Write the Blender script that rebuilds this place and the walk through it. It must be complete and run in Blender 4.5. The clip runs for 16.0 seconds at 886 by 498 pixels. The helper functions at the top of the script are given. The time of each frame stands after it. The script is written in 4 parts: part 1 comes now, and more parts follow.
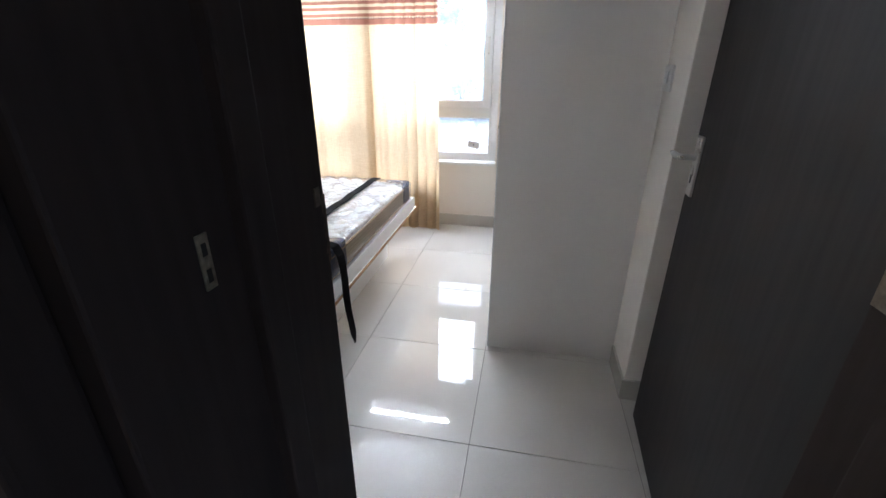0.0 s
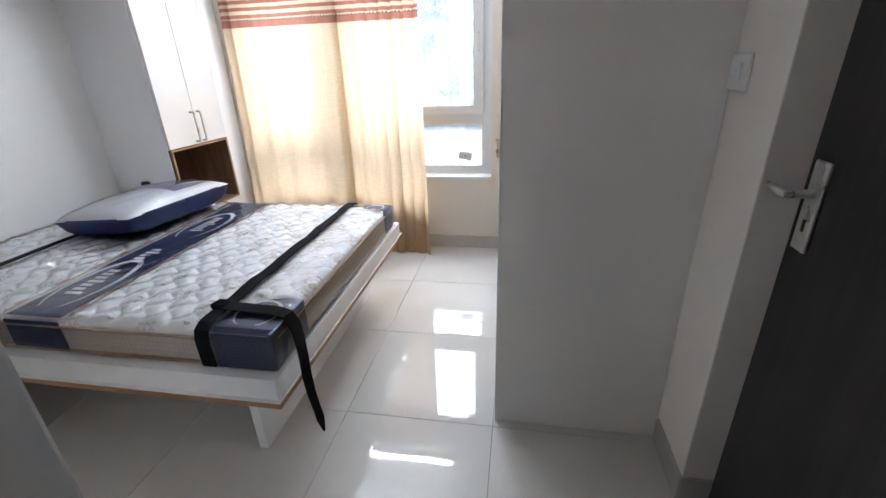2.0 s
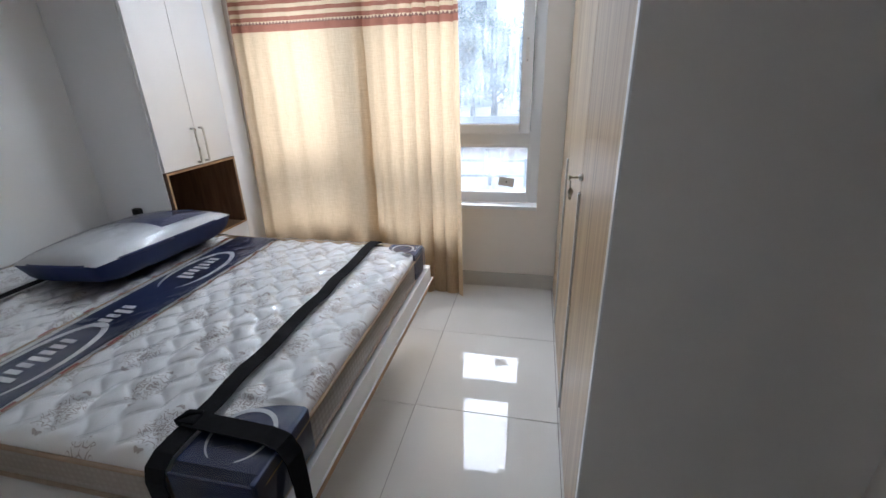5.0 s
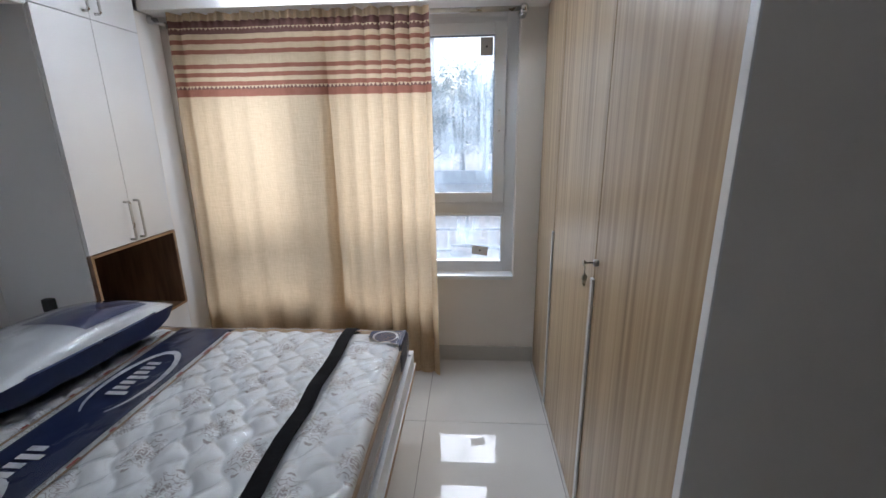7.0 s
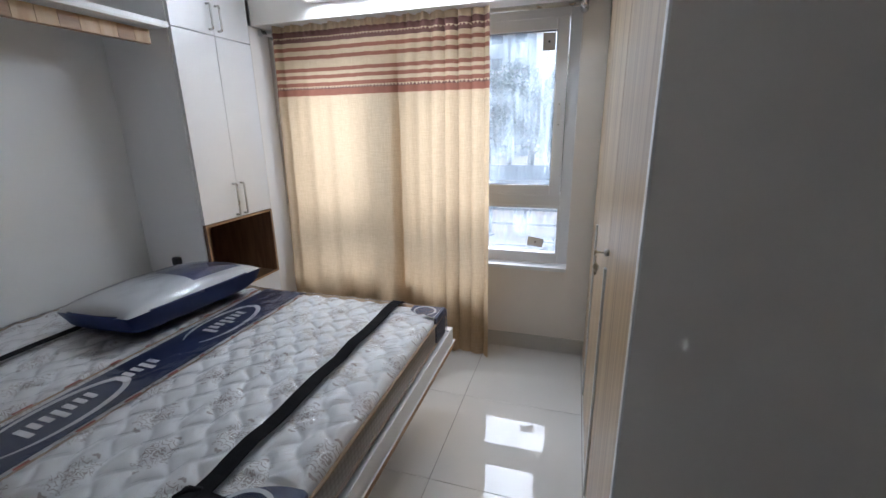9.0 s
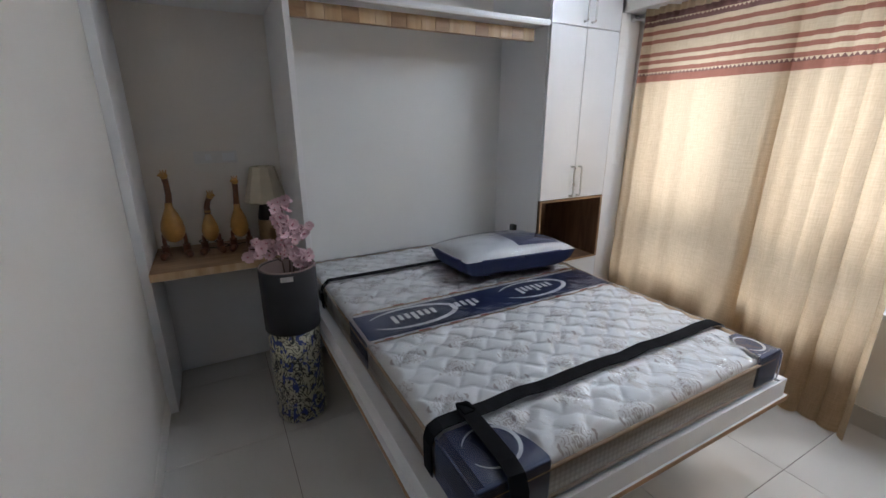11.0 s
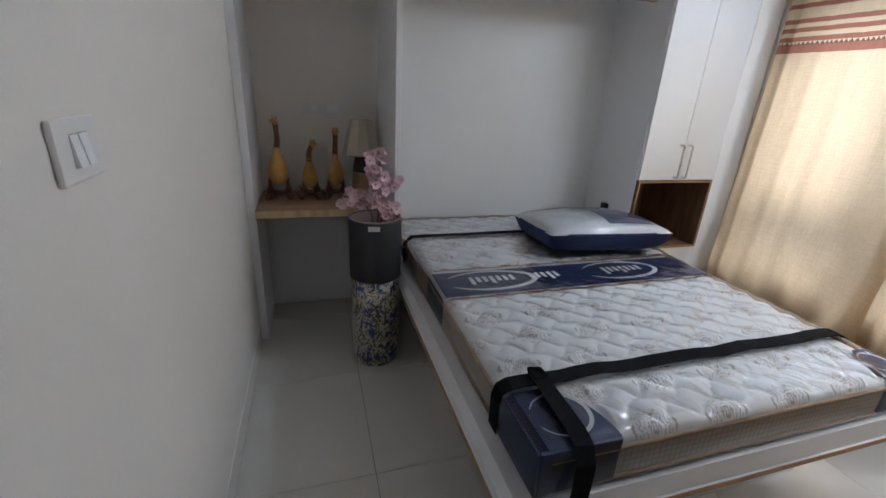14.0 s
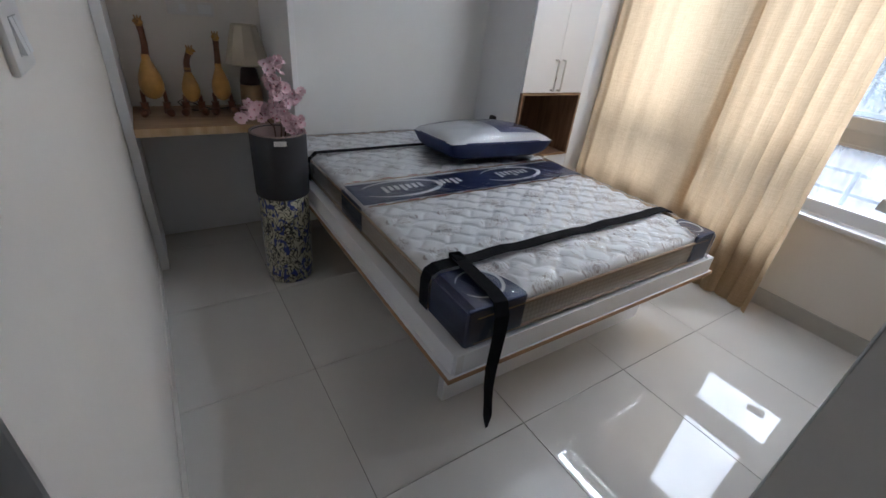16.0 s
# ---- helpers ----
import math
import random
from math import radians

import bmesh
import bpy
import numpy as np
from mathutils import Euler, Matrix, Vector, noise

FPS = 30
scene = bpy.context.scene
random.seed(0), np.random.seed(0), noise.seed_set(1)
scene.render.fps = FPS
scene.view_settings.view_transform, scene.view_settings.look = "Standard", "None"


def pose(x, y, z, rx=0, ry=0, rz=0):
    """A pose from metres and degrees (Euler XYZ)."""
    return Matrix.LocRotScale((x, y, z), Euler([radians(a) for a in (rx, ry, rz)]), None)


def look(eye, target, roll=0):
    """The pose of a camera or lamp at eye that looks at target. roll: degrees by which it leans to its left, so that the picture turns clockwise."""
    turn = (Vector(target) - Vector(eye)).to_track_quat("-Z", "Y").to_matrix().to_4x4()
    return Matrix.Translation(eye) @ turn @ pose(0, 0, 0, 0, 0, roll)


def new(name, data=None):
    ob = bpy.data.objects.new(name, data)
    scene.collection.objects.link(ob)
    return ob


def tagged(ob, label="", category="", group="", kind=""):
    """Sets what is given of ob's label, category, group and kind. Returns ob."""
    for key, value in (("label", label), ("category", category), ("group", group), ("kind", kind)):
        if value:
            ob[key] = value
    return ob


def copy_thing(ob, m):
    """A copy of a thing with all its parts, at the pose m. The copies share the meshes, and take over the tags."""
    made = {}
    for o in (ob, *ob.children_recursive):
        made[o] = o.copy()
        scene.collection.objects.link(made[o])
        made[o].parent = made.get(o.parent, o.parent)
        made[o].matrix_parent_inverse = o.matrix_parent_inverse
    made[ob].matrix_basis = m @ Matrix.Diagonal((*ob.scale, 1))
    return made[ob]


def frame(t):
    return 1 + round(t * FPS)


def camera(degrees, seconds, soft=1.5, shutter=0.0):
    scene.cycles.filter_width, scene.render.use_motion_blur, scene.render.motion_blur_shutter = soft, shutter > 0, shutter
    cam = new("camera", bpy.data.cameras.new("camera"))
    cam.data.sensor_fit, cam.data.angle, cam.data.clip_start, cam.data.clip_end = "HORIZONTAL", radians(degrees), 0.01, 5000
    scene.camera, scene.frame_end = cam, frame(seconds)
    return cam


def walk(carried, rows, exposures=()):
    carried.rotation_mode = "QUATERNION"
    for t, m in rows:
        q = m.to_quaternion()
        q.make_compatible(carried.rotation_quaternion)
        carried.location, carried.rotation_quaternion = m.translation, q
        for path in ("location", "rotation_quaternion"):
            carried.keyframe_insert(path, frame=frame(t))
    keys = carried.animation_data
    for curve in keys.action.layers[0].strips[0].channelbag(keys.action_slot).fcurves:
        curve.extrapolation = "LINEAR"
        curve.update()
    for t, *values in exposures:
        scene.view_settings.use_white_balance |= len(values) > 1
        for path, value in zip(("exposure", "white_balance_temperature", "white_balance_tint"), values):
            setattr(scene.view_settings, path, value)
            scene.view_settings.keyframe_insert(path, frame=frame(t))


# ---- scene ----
cam = camera(92.6, 16.0)
PATH = [
    (0, (-0.131, 2.898, 1.308), (-0.483, 4.702, 0.52), 0.2),
    (0.5, (-0.133, 2.959, 1.298), (-0.321, 4.786, 0.505), 0.6),
    (1, (-0.129, 3.109, 1.31), (-0.349, 4.942, 0.539), -0.0),
    (1.5, (-0.138, 3.262, 1.321), (-0.447, 5.082, 0.552), -0.7),
    (2, (-0.197, 3.396, 1.31), (-0.53, 5.205, 0.524), -2.1),
    (2.5, (-0.261, 3.484, 1.293), (-0.584, 5.285, 0.486), -2.9),
    (3, (-0.289, 3.547, 1.307), (-0.627, 5.345, 0.498), -2.9),
    (3.2, (-0.28, 3.584, 1.308), (-0.676, 5.373, 0.507), -3.2),
    (5.3, (-0.433, 3.894, 1.336), (-0.831, 5.718, 0.62), -1.2),
    (5.5, (-0.45, 3.918, 1.346), (-0.82, 5.777, 0.708), -0.6),
    (6, (-0.498, 3.985, 1.394), (-0.825, 5.886, 0.866), -0.1),
    (6.5, (-0.596, 4.027, 1.412), (-0.785, 5.95, 0.894), -0.6),
    (7, (-0.644, 4.033, 1.403), (-0.771, 5.957, 0.874), -0.8),
    (7.5, (-0.647, 4.031, 1.396), (-0.76, 5.955, 0.861), -1.3),
    (8, (-0.523, 3.99, 1.407), (-0.64, 5.91, 0.858), -0.9),
    (8.5, (-0.413, 3.947, 1.406), (-0.683, 5.853, 0.864), 0.0),
    (9, (-0.369, 3.919, 1.4), (-0.943, 5.755, 0.851), -0.9),
    (9.5, (-0.367, 3.873, 1.404), (-1.297, 5.546, 0.825), -1.5),
    (10, (-0.324, 3.915, 1.405), (-1.567, 5.377, 0.843), -0.1),
    (10.2, (-0.295, 3.945, 1.41), (-1.668, 5.283, 0.838), -0.4),
    (12.3, (-0.308, 3.925, 1.361), (-2.139, 4.525, 0.826), 2.6),
    (12.5, (-0.316, 3.922, 1.369), (-2.162, 4.505, 0.864), 2.6),
    (13, (-0.321, 3.914, 1.389), (-2.202, 4.477, 1.008), 2.4),
    (13.5, (-0.317, 3.908, 1.385), (-2.19, 4.46, 0.952), 3.1),
    (14, (-0.303, 3.912, 1.338), (-2.086, 4.479, 0.63), 3.2),
    (14.5, (-0.292, 3.889, 1.314), (-1.975, 4.521, 0.438), 3.8),
    (15, (-0.263, 3.826, 1.321), (-1.848, 4.614, 0.391), 4.6),
    (15.5, (-0.223, 3.78, 1.306), (-1.737, 4.673, 0.353), 5.7),
    (16, (-0.197, 3.738, 1.315), (-1.619, 4.745, 0.334), 6.3),
]
EXPOSURES = [(t, e, 5580, 10) for t, e in ((0.0, 2.85), (2.0, 2.65), (3.2, 2.25), (5.5, 1.85), (7.5, 1.45), (8.5, 1.6), (10.0, 1.7), (12.5, 1.76), (16.0, 1.78))]
walk(cam, [(t, look(eye, target, roll)) for t, eye, target, roll in PATH], EXPOSURES)

# ---- daylight and the one tube lamp ----
world = bpy.data.worlds.new("sky")
world.use_nodes = True
scene.world = world
wn, wl = world.node_tree.nodes, world.node_tree.links
wn.clear()
sky = wn.new("ShaderNodeTexSky")
sky.sky_type = "NISHITA"
sky.sun_disc = False
sky.sun_elevation, sky.sun_rotation = radians(48), radians(20)
sky.dust_density = 4.0
back = wn.new("ShaderNodeBackground")
back.inputs["Strength"].default_value = 0.10
wout = wn.new("ShaderNodeOutputWorld")
wl.new(sky.outputs[0], back.inputs["Color"])
wl.new(back.outputs[0], wout.inputs["Surface"])
sun = new("sun", bpy.data.lights.new("sun", "SUN"))
sun.data.energy, sun.data.angle, sun.data.color = 0.7, radians(12), (1.0, 0.96, 0.9)
sun.matrix_basis = look((0, 0, 30), (-6, -9, 17))
TUBE_POWER = 24.0
# area lamp added out of view, standing in for open sky before the facade
skylamp = new("sky_stand_in", bpy.data.lights.new("sky_stand_in", "AREA"))
skylamp.data.shape, skylamp.data.size, skylamp.data.size_y = "RECTANGLE", 5.0, 2.4
skylamp.data.energy, skylamp.data.color = 95.0, (0.95, 0.98, 1.0)
skylamp.matrix_basis = look((-1.3, 9.6, 4.2), (-1.3, 6.5, 1.3))


# ---- materials ----
def node_mat(name):
    m = bpy.data.materials.new(name)
    m.use_nodes = True
    n, l = m.node_tree.nodes, m.node_tree.links
    return m, n, l, n["Principled BSDF"]


def noise_tex(n, l, scale, detail=4.0, stretch=(1, 1, 1), coord="Object"):
    tc, mp, tx = n.new("ShaderNodeTexCoord"), n.new("ShaderNodeMapping"), n.new("ShaderNodeTexNoise")
    mp.inputs["Scale"].default_value = stretch
    tx.inputs["Scale"].default_value, tx.inputs["Detail"].default_value = scale, detail
    l.new(tc.outputs[coord], mp.inputs["Vector"])
    l.new(mp.outputs[0], tx.inputs["Vector"])
    return tx


def ramp_of(n, l, fac, stops, mode="LINEAR"):
    r = n.new("ShaderNodeValToRGB")
    r.color_ramp.interpolation = mode
    while len(r.color_ramp.elements) < len(stops):
        r.color_ramp.elements.new(0.5)
    for e, (p, c) in zip(r.color_ramp.elements, stops):
        e.position, e.color = p, (*c, 1)
    l.new(fac, r.inputs[0])
    return r


def math_node(n, l, op, a, b=None):
    m = n.new("ShaderNodeMath")
    m.operation = op
    for i, v in enumerate((a, b)):
        if v is None:
            continue
        if isinstance(v, (int, float)):
            m.inputs[i].default_value = v
        else:
            l.new(v, m.inputs[i])
    return m.outputs[0]


def mix_col(n, l, fac, a, b):
    m = n.new("ShaderNodeMix")
    m.data_type = "RGBA"
    for i, v in ((0, fac), (6, a), (7, b)):
        if isinstance(v, (int, float)):
            m.inputs[i].default_value = v
        elif isinstance(v, tuple):
            m.inputs[i].default_value = (*v, 1)
        else:
            l.new(v, m.inputs[i])
    return m.outputs[2]


def surface(name, col, rough=0.5, metal=0.0, var=0.06, scale=6.0, stretch=(1, 1, 1), fine=60.0, bump=0.05, coat=0.0, smear=0.08, spread=0.0):
    """Plain painted, cast or woven surface: large drift, fine grain, uneven gloss."""
    m, n, l, p = node_mat(name)
    big, small = noise_tex(n, l, scale, 5, stretch), noise_tex(n, l, fine, 3, stretch)
    lo, hi = tuple(c * (1 - var) for c in col), tuple(min(1, c * (1 + var)) for c in col)
    a = ramp_of(n, l, big.outputs[0], [(0.3, lo), (0.7, hi)])
    b = mix_col(n, l, math_node(n, l, "MULTIPLY", small.outputs[0], var * 1.5), a.outputs[0], tuple(c * 0.6 for c in col))
    if spread:
        oi = n.new("ShaderNodeObjectInfo")
        b = mix_col(n, l, math_node(n, l, "MULTIPLY", oi.outputs["Random"], spread), b, tuple(c * 0.75 for c in col))
    l.new(b, p.inputs["Base Color"])
    l.new(math_node(n, l, "ADD", math_node(n, l, "MULTIPLY", big.outputs[0], smear), rough - smear / 2), p.inputs["Roughness"])
    p.inputs["Metallic"].default_value = metal
    p.inputs["Coat Weight"].default_value = coat
    bp = n.new("ShaderNodeBump")
    bp.inputs["Strength"].default_value, bp.inputs["Distance"].default_value = bump, 0.002
    l.new(small.outputs[0], bp.inputs["Height"])
    l.new(bp.outputs[0], p.inputs["Normal"])
    return m


def timber(name, stops, stretch, rough=0.45, scale=9.0):
    m, n, l, p = node_mat(name)
    grain, broad = noise_tex(n, l, scale, 8, stretch), noise_tex(n, l, scale * 0.25, 3, stretch)
    fac = math_node(n, l, "ADD", math_node(n, l, "MULTIPLY", grain.outputs[0], 0.65), math_node(n, l, "MULTIPLY", broad.outputs[0], 0.35))
    r = ramp_of(n, l, fac, stops)
    l.new(r.outputs[0], p.inputs["Base Color"])
    p.inputs["Roughness"].default_value = rough
    bp = n.new("ShaderNodeBump")
    bp.inputs["Strength"].default_value, bp.inputs["Distance"].default_value = 0.12, 0.001
    l.new(grain.outputs[0], bp.inputs["Height"])
    l.new(bp.outputs[0], p.inputs["Normal"])
    return m


M_WALL = surface("wall_paint", (0.84, 0.80, 0.745), 0.6, var=0.03, scale=1.5, fine=120, bump=0.08)
M_CEIL = surface("ceiling_paint", (0.8, 0.79, 0.77), 0.7, var=0.02, scale=2, fine=120)
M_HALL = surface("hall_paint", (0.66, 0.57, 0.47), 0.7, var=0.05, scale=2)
M_LAM = surface("white_laminate", (0.83, 0.83, 0.835), 0.38, var=0.015, scale=3, fine=200, bump=0.03)
M_ENDP = surface("off_white_laminate", (0.81, 0.785, 0.755), 0.42, var=0.02, scale=2, fine=200, bump=0.03)
M_PANEL = surface("pale_grey_panel", (0.80, 0.805, 0.80), 0.42, var=0.02, scale=2, fine=200, bump=0.03)
M_EDGE = surface("edge_band", (0.74, 0.73, 0.71), 0.4, var=0.03)
M_TILE = surface("vitrified_tile", (0.66, 0.635, 0.595), 0.02, var=0.035, scale=2.2, fine=35, bump=0.0002, smear=0.015, spread=0.12)
M_TILE.node_tree.nodes["Principled BSDF"].inputs["Specular IOR Level"].default_value = 0.75
M_GROUT = surface("grout", (0.22, 0.20, 0.17), 0.85, var=0.15, scale=8)
M_SKIRT = surface("skirting_tile", (0.56, 0.54, 0.50), 0.25, var=0.05, scale=4)
M_DOOR = timber("dark_door_veneer", [(0.3, (0.022, 0.020, 0.019)), (0.7, (0.036, 0.032, 0.031))], (6, 6, 0.4), 0.62)
M_DOOR.node_tree.nodes["Principled BSDF"].inputs["Specular IOR Level"].default_value = 0.25
M_JAMB = timber("dark_frame_wood", [(0.3, (0.020, 0.013, 0.010)), (0.7, (0.036, 0.024, 0.019))], (6, 6, 0.4), 0.7)
M_JAMB.node_tree.nodes["Principled BSDF"].inputs["Specular IOR Level"].default_value = 0.2
M_OAK = timber("wardrobe_oak", [(0.30, (0.20, 0.125, 0.062)), (0.42, (0.35, 0.24, 0.135)), (0.56, (0.47, 0.35, 0.21)), (0.70, (0.56, 0.445, 0.29))], (5, 5, 0.11), 0.36, 9)
M_DESK = timber("desk_wood", [(0.3, (0.22, 0.125, 0.06)), (0.5, (0.34, 0.21, 0.11)), (0.7, (0.44, 0.29, 0.16))], (5, 0.5, 5), 0.45, 9)
M_NICHE = timber("walnut_lining", [(0.3, (0.10, 0.052, 0.028)), (0.5, (0.17, 0.092, 0.05)), (0.7, (0.23, 0.13, 0.075))], (5, 5, 0.5), 0.45, 9)
M_STRIP = timber("striped_timber", [(0.3, (0.33, 0.19, 0.09)), (0.5, (0.52, 0.36, 0.2)), (0.68, (0.62, 0.47, 0.3))], (4, 4, 0.3), 0.5, 5)
M_PLY = surface("brown_edge_band", (0.36, 0.20, 0.09), 0.55, var=0.15, scale=10)
M_STEEL = surface("brushed_steel", (0.62, 0.61, 0.59), 0.28, 1.0, var=0.05, scale=20)
M_ALU = surface("satin_aluminium", (0.68, 0.68, 0.67), 0.4, 0.35, var=0.04, scale=20)
M_BRASS = surface("worn_brass", (0.55, 0.50, 0.40), 0.45, 1.0, var=0.6, scale=90)
M_RUST = surface("tarnished_metal", (0.16, 0.13, 0.10), 0.5, 0.8, var=0.5, scale=70)
M_UPVC = surface("white_upvc", (0.83, 0.84, 0.85), 0.3, var=0.015, scale=4)
M_PLAST = surface("white_plastic", (0.8, 0.79, 0.77), 0.3, var=0.02, scale=12)
M_GREYP = surface("grey_plastic", (0.42, 0.42, 0.42), 0.35, var=0.05, scale=12)
M_BLACK = surface("black_plastic", (0.014, 0.014, 0.015), 0.4, var=0.2, scale=10)
M_STRAP = surface("black_webbing", (0.009, 0.009, 0.011), 0.85, var=0.3, scale=40, fine=400, bump=0.5)
M_STRAP.node_tree.nodes["Principled BSDF"].inputs["Specular IOR Level"].default_value = 0.12
M_NAVY = surface("navy_fabric", (0.014, 0.027, 0.11), 0.5, var=0.25, scale=9, bump=0.2)
M_NAVYLABEL = surface("navy_label_print", (0.018, 0.030, 0.095), 0.4, var=0.2, scale=7, bump=0.05, coat=0.0)
M_SLATE = surface("slate_blue_print", (0.055, 0.065, 0.16), 0.4, var=0.2, scale=9, coat=0.3)
M_SILVER = surface("silver_print", (0.62, 0.63, 0.66), 0.35, var=0.08, scale=20)
M_RED = surface("red_stitching", (0.5, 0.12, 0.09), 0.6, var=0.3, scale=30)
M_TAN = surface("tan_piping", (0.48, 0.34, 0.22), 0.6, var=0.12, scale=30, fine=300, bump=0.3)
M_PILLOW = surface("white_pillow_cloth", (0.76, 0.76, 0.77), 0.5, var=0.04, scale=8, fine=25, bump=0.5, coat=0.6)
M_CHAR = surface("charcoal_enamel", (0.030, 0.030, 0.036), 0.55, var=0.12, scale=12)
M_VASEIN = surface("vase_inside", (0.33, 0.25, 0.22), 0.6, var=0.1, scale=12)
M_SHADE = surface("linen_shade", (0.55, 0.49, 0.38), 0.8, var=0.06, scale=15, fine=220, bump=0.3)
M_LAMPB = surface("tan_ceramic", (0.33, 0.21, 0.10), 0.4, var=0.2, scale=25)
M_LAMPD = surface("dark_ceramic", (0.045, 0.025, 0.022), 0.35, var=0.2, scale=25)
M_BIRDB = surface("polished_gourd", (0.50, 0.26, 0.055), 0.3, var=0.3, scale=14, coat=0.5)
M_BIRDN = surface("brown_root", (0.17, 0.060, 0.024), 0.45, var=0.4, scale=60, bump=0.6)
M_PETAL = surface("pink_petal", (0.84, 0.60, 0.66), 0.6, var=0.12, scale=60, spread=0.35)
M_PISTIL = surface("rose_centre", (0.60, 0.22, 0.30), 0.6, var=0.1, scale=60)
M_TWIG = surface("brown_twig", (0.10, 0.06, 0.04), 0.8, var=0.2, scale=40)
M_PAPER = surface("paper", (0.62, 0.60, 0.57), 0.7, var=0.05, scale=20)
M_EARTH = surface("bare_earth", (0.34, 0.30, 0.26), 0.9, var=0.35, scale=0.6, fine=8, bump=0.6)
M_CONC = surface("pale_concrete", (0.48, 0.47, 0.45), 0.85, var=0.15, scale=1.2, fine=20)
M_BARK = surface("bark", (0.14, 0.11, 0.085), 0.9, var=0.3, scale=6, bump=0.6)
M_LEAF = surface("leaf_green", (0.10, 0.17, 0.11), 0.6, var=0.4, scale=2)
M_RENDERED = surface("pale_render", (0.62, 0.60, 0.56), 0.85, var=0.08, scale=0.5)
M_DARKGLASS = surface("dark_window_glass", (0.06, 0.07, 0.08), 0.1, var=0.2, scale=0.5)


def curtain_cloth():
    m, n, l, p = node_mat("striped_curtain_cloth")
    tc, sep = n.new("ShaderNodeTexCoord"), n.new("ShaderNodeSeparateXYZ")
    l.new(tc.outputs["Object"], sep.inputs[0])
    z = math_node(n, l, "ADD", sep.outputs["Z"], math_node(n, l, "MULTIPLY", noise_tex(n, l, 30, 2).outputs[0], 0.004))
    fac = math_node(n, l, "DIVIDE", math_node(n, l, "SUBTRACT", z, 1.55), 0.5)
    cream, brown, dark = (0.64, 0.50, 0.335), (0.33, 0.145, 0.10), (0.19, 0.10, 0.085)
    edges = [(0.0, cream), (1.606, brown), (1.643, dark), (1.659, brown), (1.681, cream), (1.704, brown), (1.724, cream), (1.745, brown),
             (1.766, cream), (1.815, brown), (1.836, cream), (1.863, brown), (1.884, cream), (1.911, dark), (1.972, cream)]
    r = ramp_of(n, l, fac, [(max(0.0, (e - 1.55) / 0.5), c) for e, c in edges], "CONSTANT")
    saw = math_node(n, l, "FRACT", math_node(n, l, "DIVIDE", sep.outputs["X"], 0.021))
    tri = math_node(n, l, "MULTIPLY", math_node(n, l, "ABSOLUTE", math_node(n, l, "SUBTRACT", saw, 0.5)), 2.0)
    col = r.outputs[0]
    for base, high in ((1.643, 0.016), (1.928, 0.012)):
        up = math_node(n, l, "DIVIDE", math_node(n, l, "SUBTRACT", sep.outputs["Z"], base), high)
        inside = math_node(n, l, "MULTIPLY", math_node(n, l, "GREATER_THAN", up, tri), math_node(n, l, "LESS_THAN", up, 1.0))
        col = mix_col(n, l, inside, col, cream)
    slub = noise_tex(n, l, 26, 5, (9, 1, 0.7))
    weft = noise_tex(n, l, 26, 5, (0.7, 1, 9))
    both = math_node(n, l, "MULTIPLY", math_node(n, l, "ADD", slub.outputs[0], weft.outputs[0]), 0.5)
    shade = ramp_of(n, l, both, [(0.3, (0.78, 0.76, 0.72)), (0.7, (1, 1, 1))])
    mul = n.new("ShaderNodeMix")
    mul.data_type, mul.blend_type = "RGBA", "MULTIPLY"
    mul.inputs[0].default_value = 1.0
    l.new(col, mul.inputs[6])
    l.new(shade.outputs[0], mul.inputs[7])
    dif, tra, mixer = n.new("ShaderNodeBsdfDiffuse"), n.new("ShaderNodeBsdfTranslucent"), n.new("ShaderNodeMixShader")
    l.new(mul.outputs[2], dif.inputs[0])
    l.new(mul.outputs[2], tra.inputs[0])
    mixer.inputs[0].default_value = 0.74
    l.new(dif.outputs[0], mixer.inputs[1])
    l.new(tra.outputs[0], mixer.inputs[2])
    l.new(mixer.outputs[0], n["Material Output"].inputs[0])
    return m


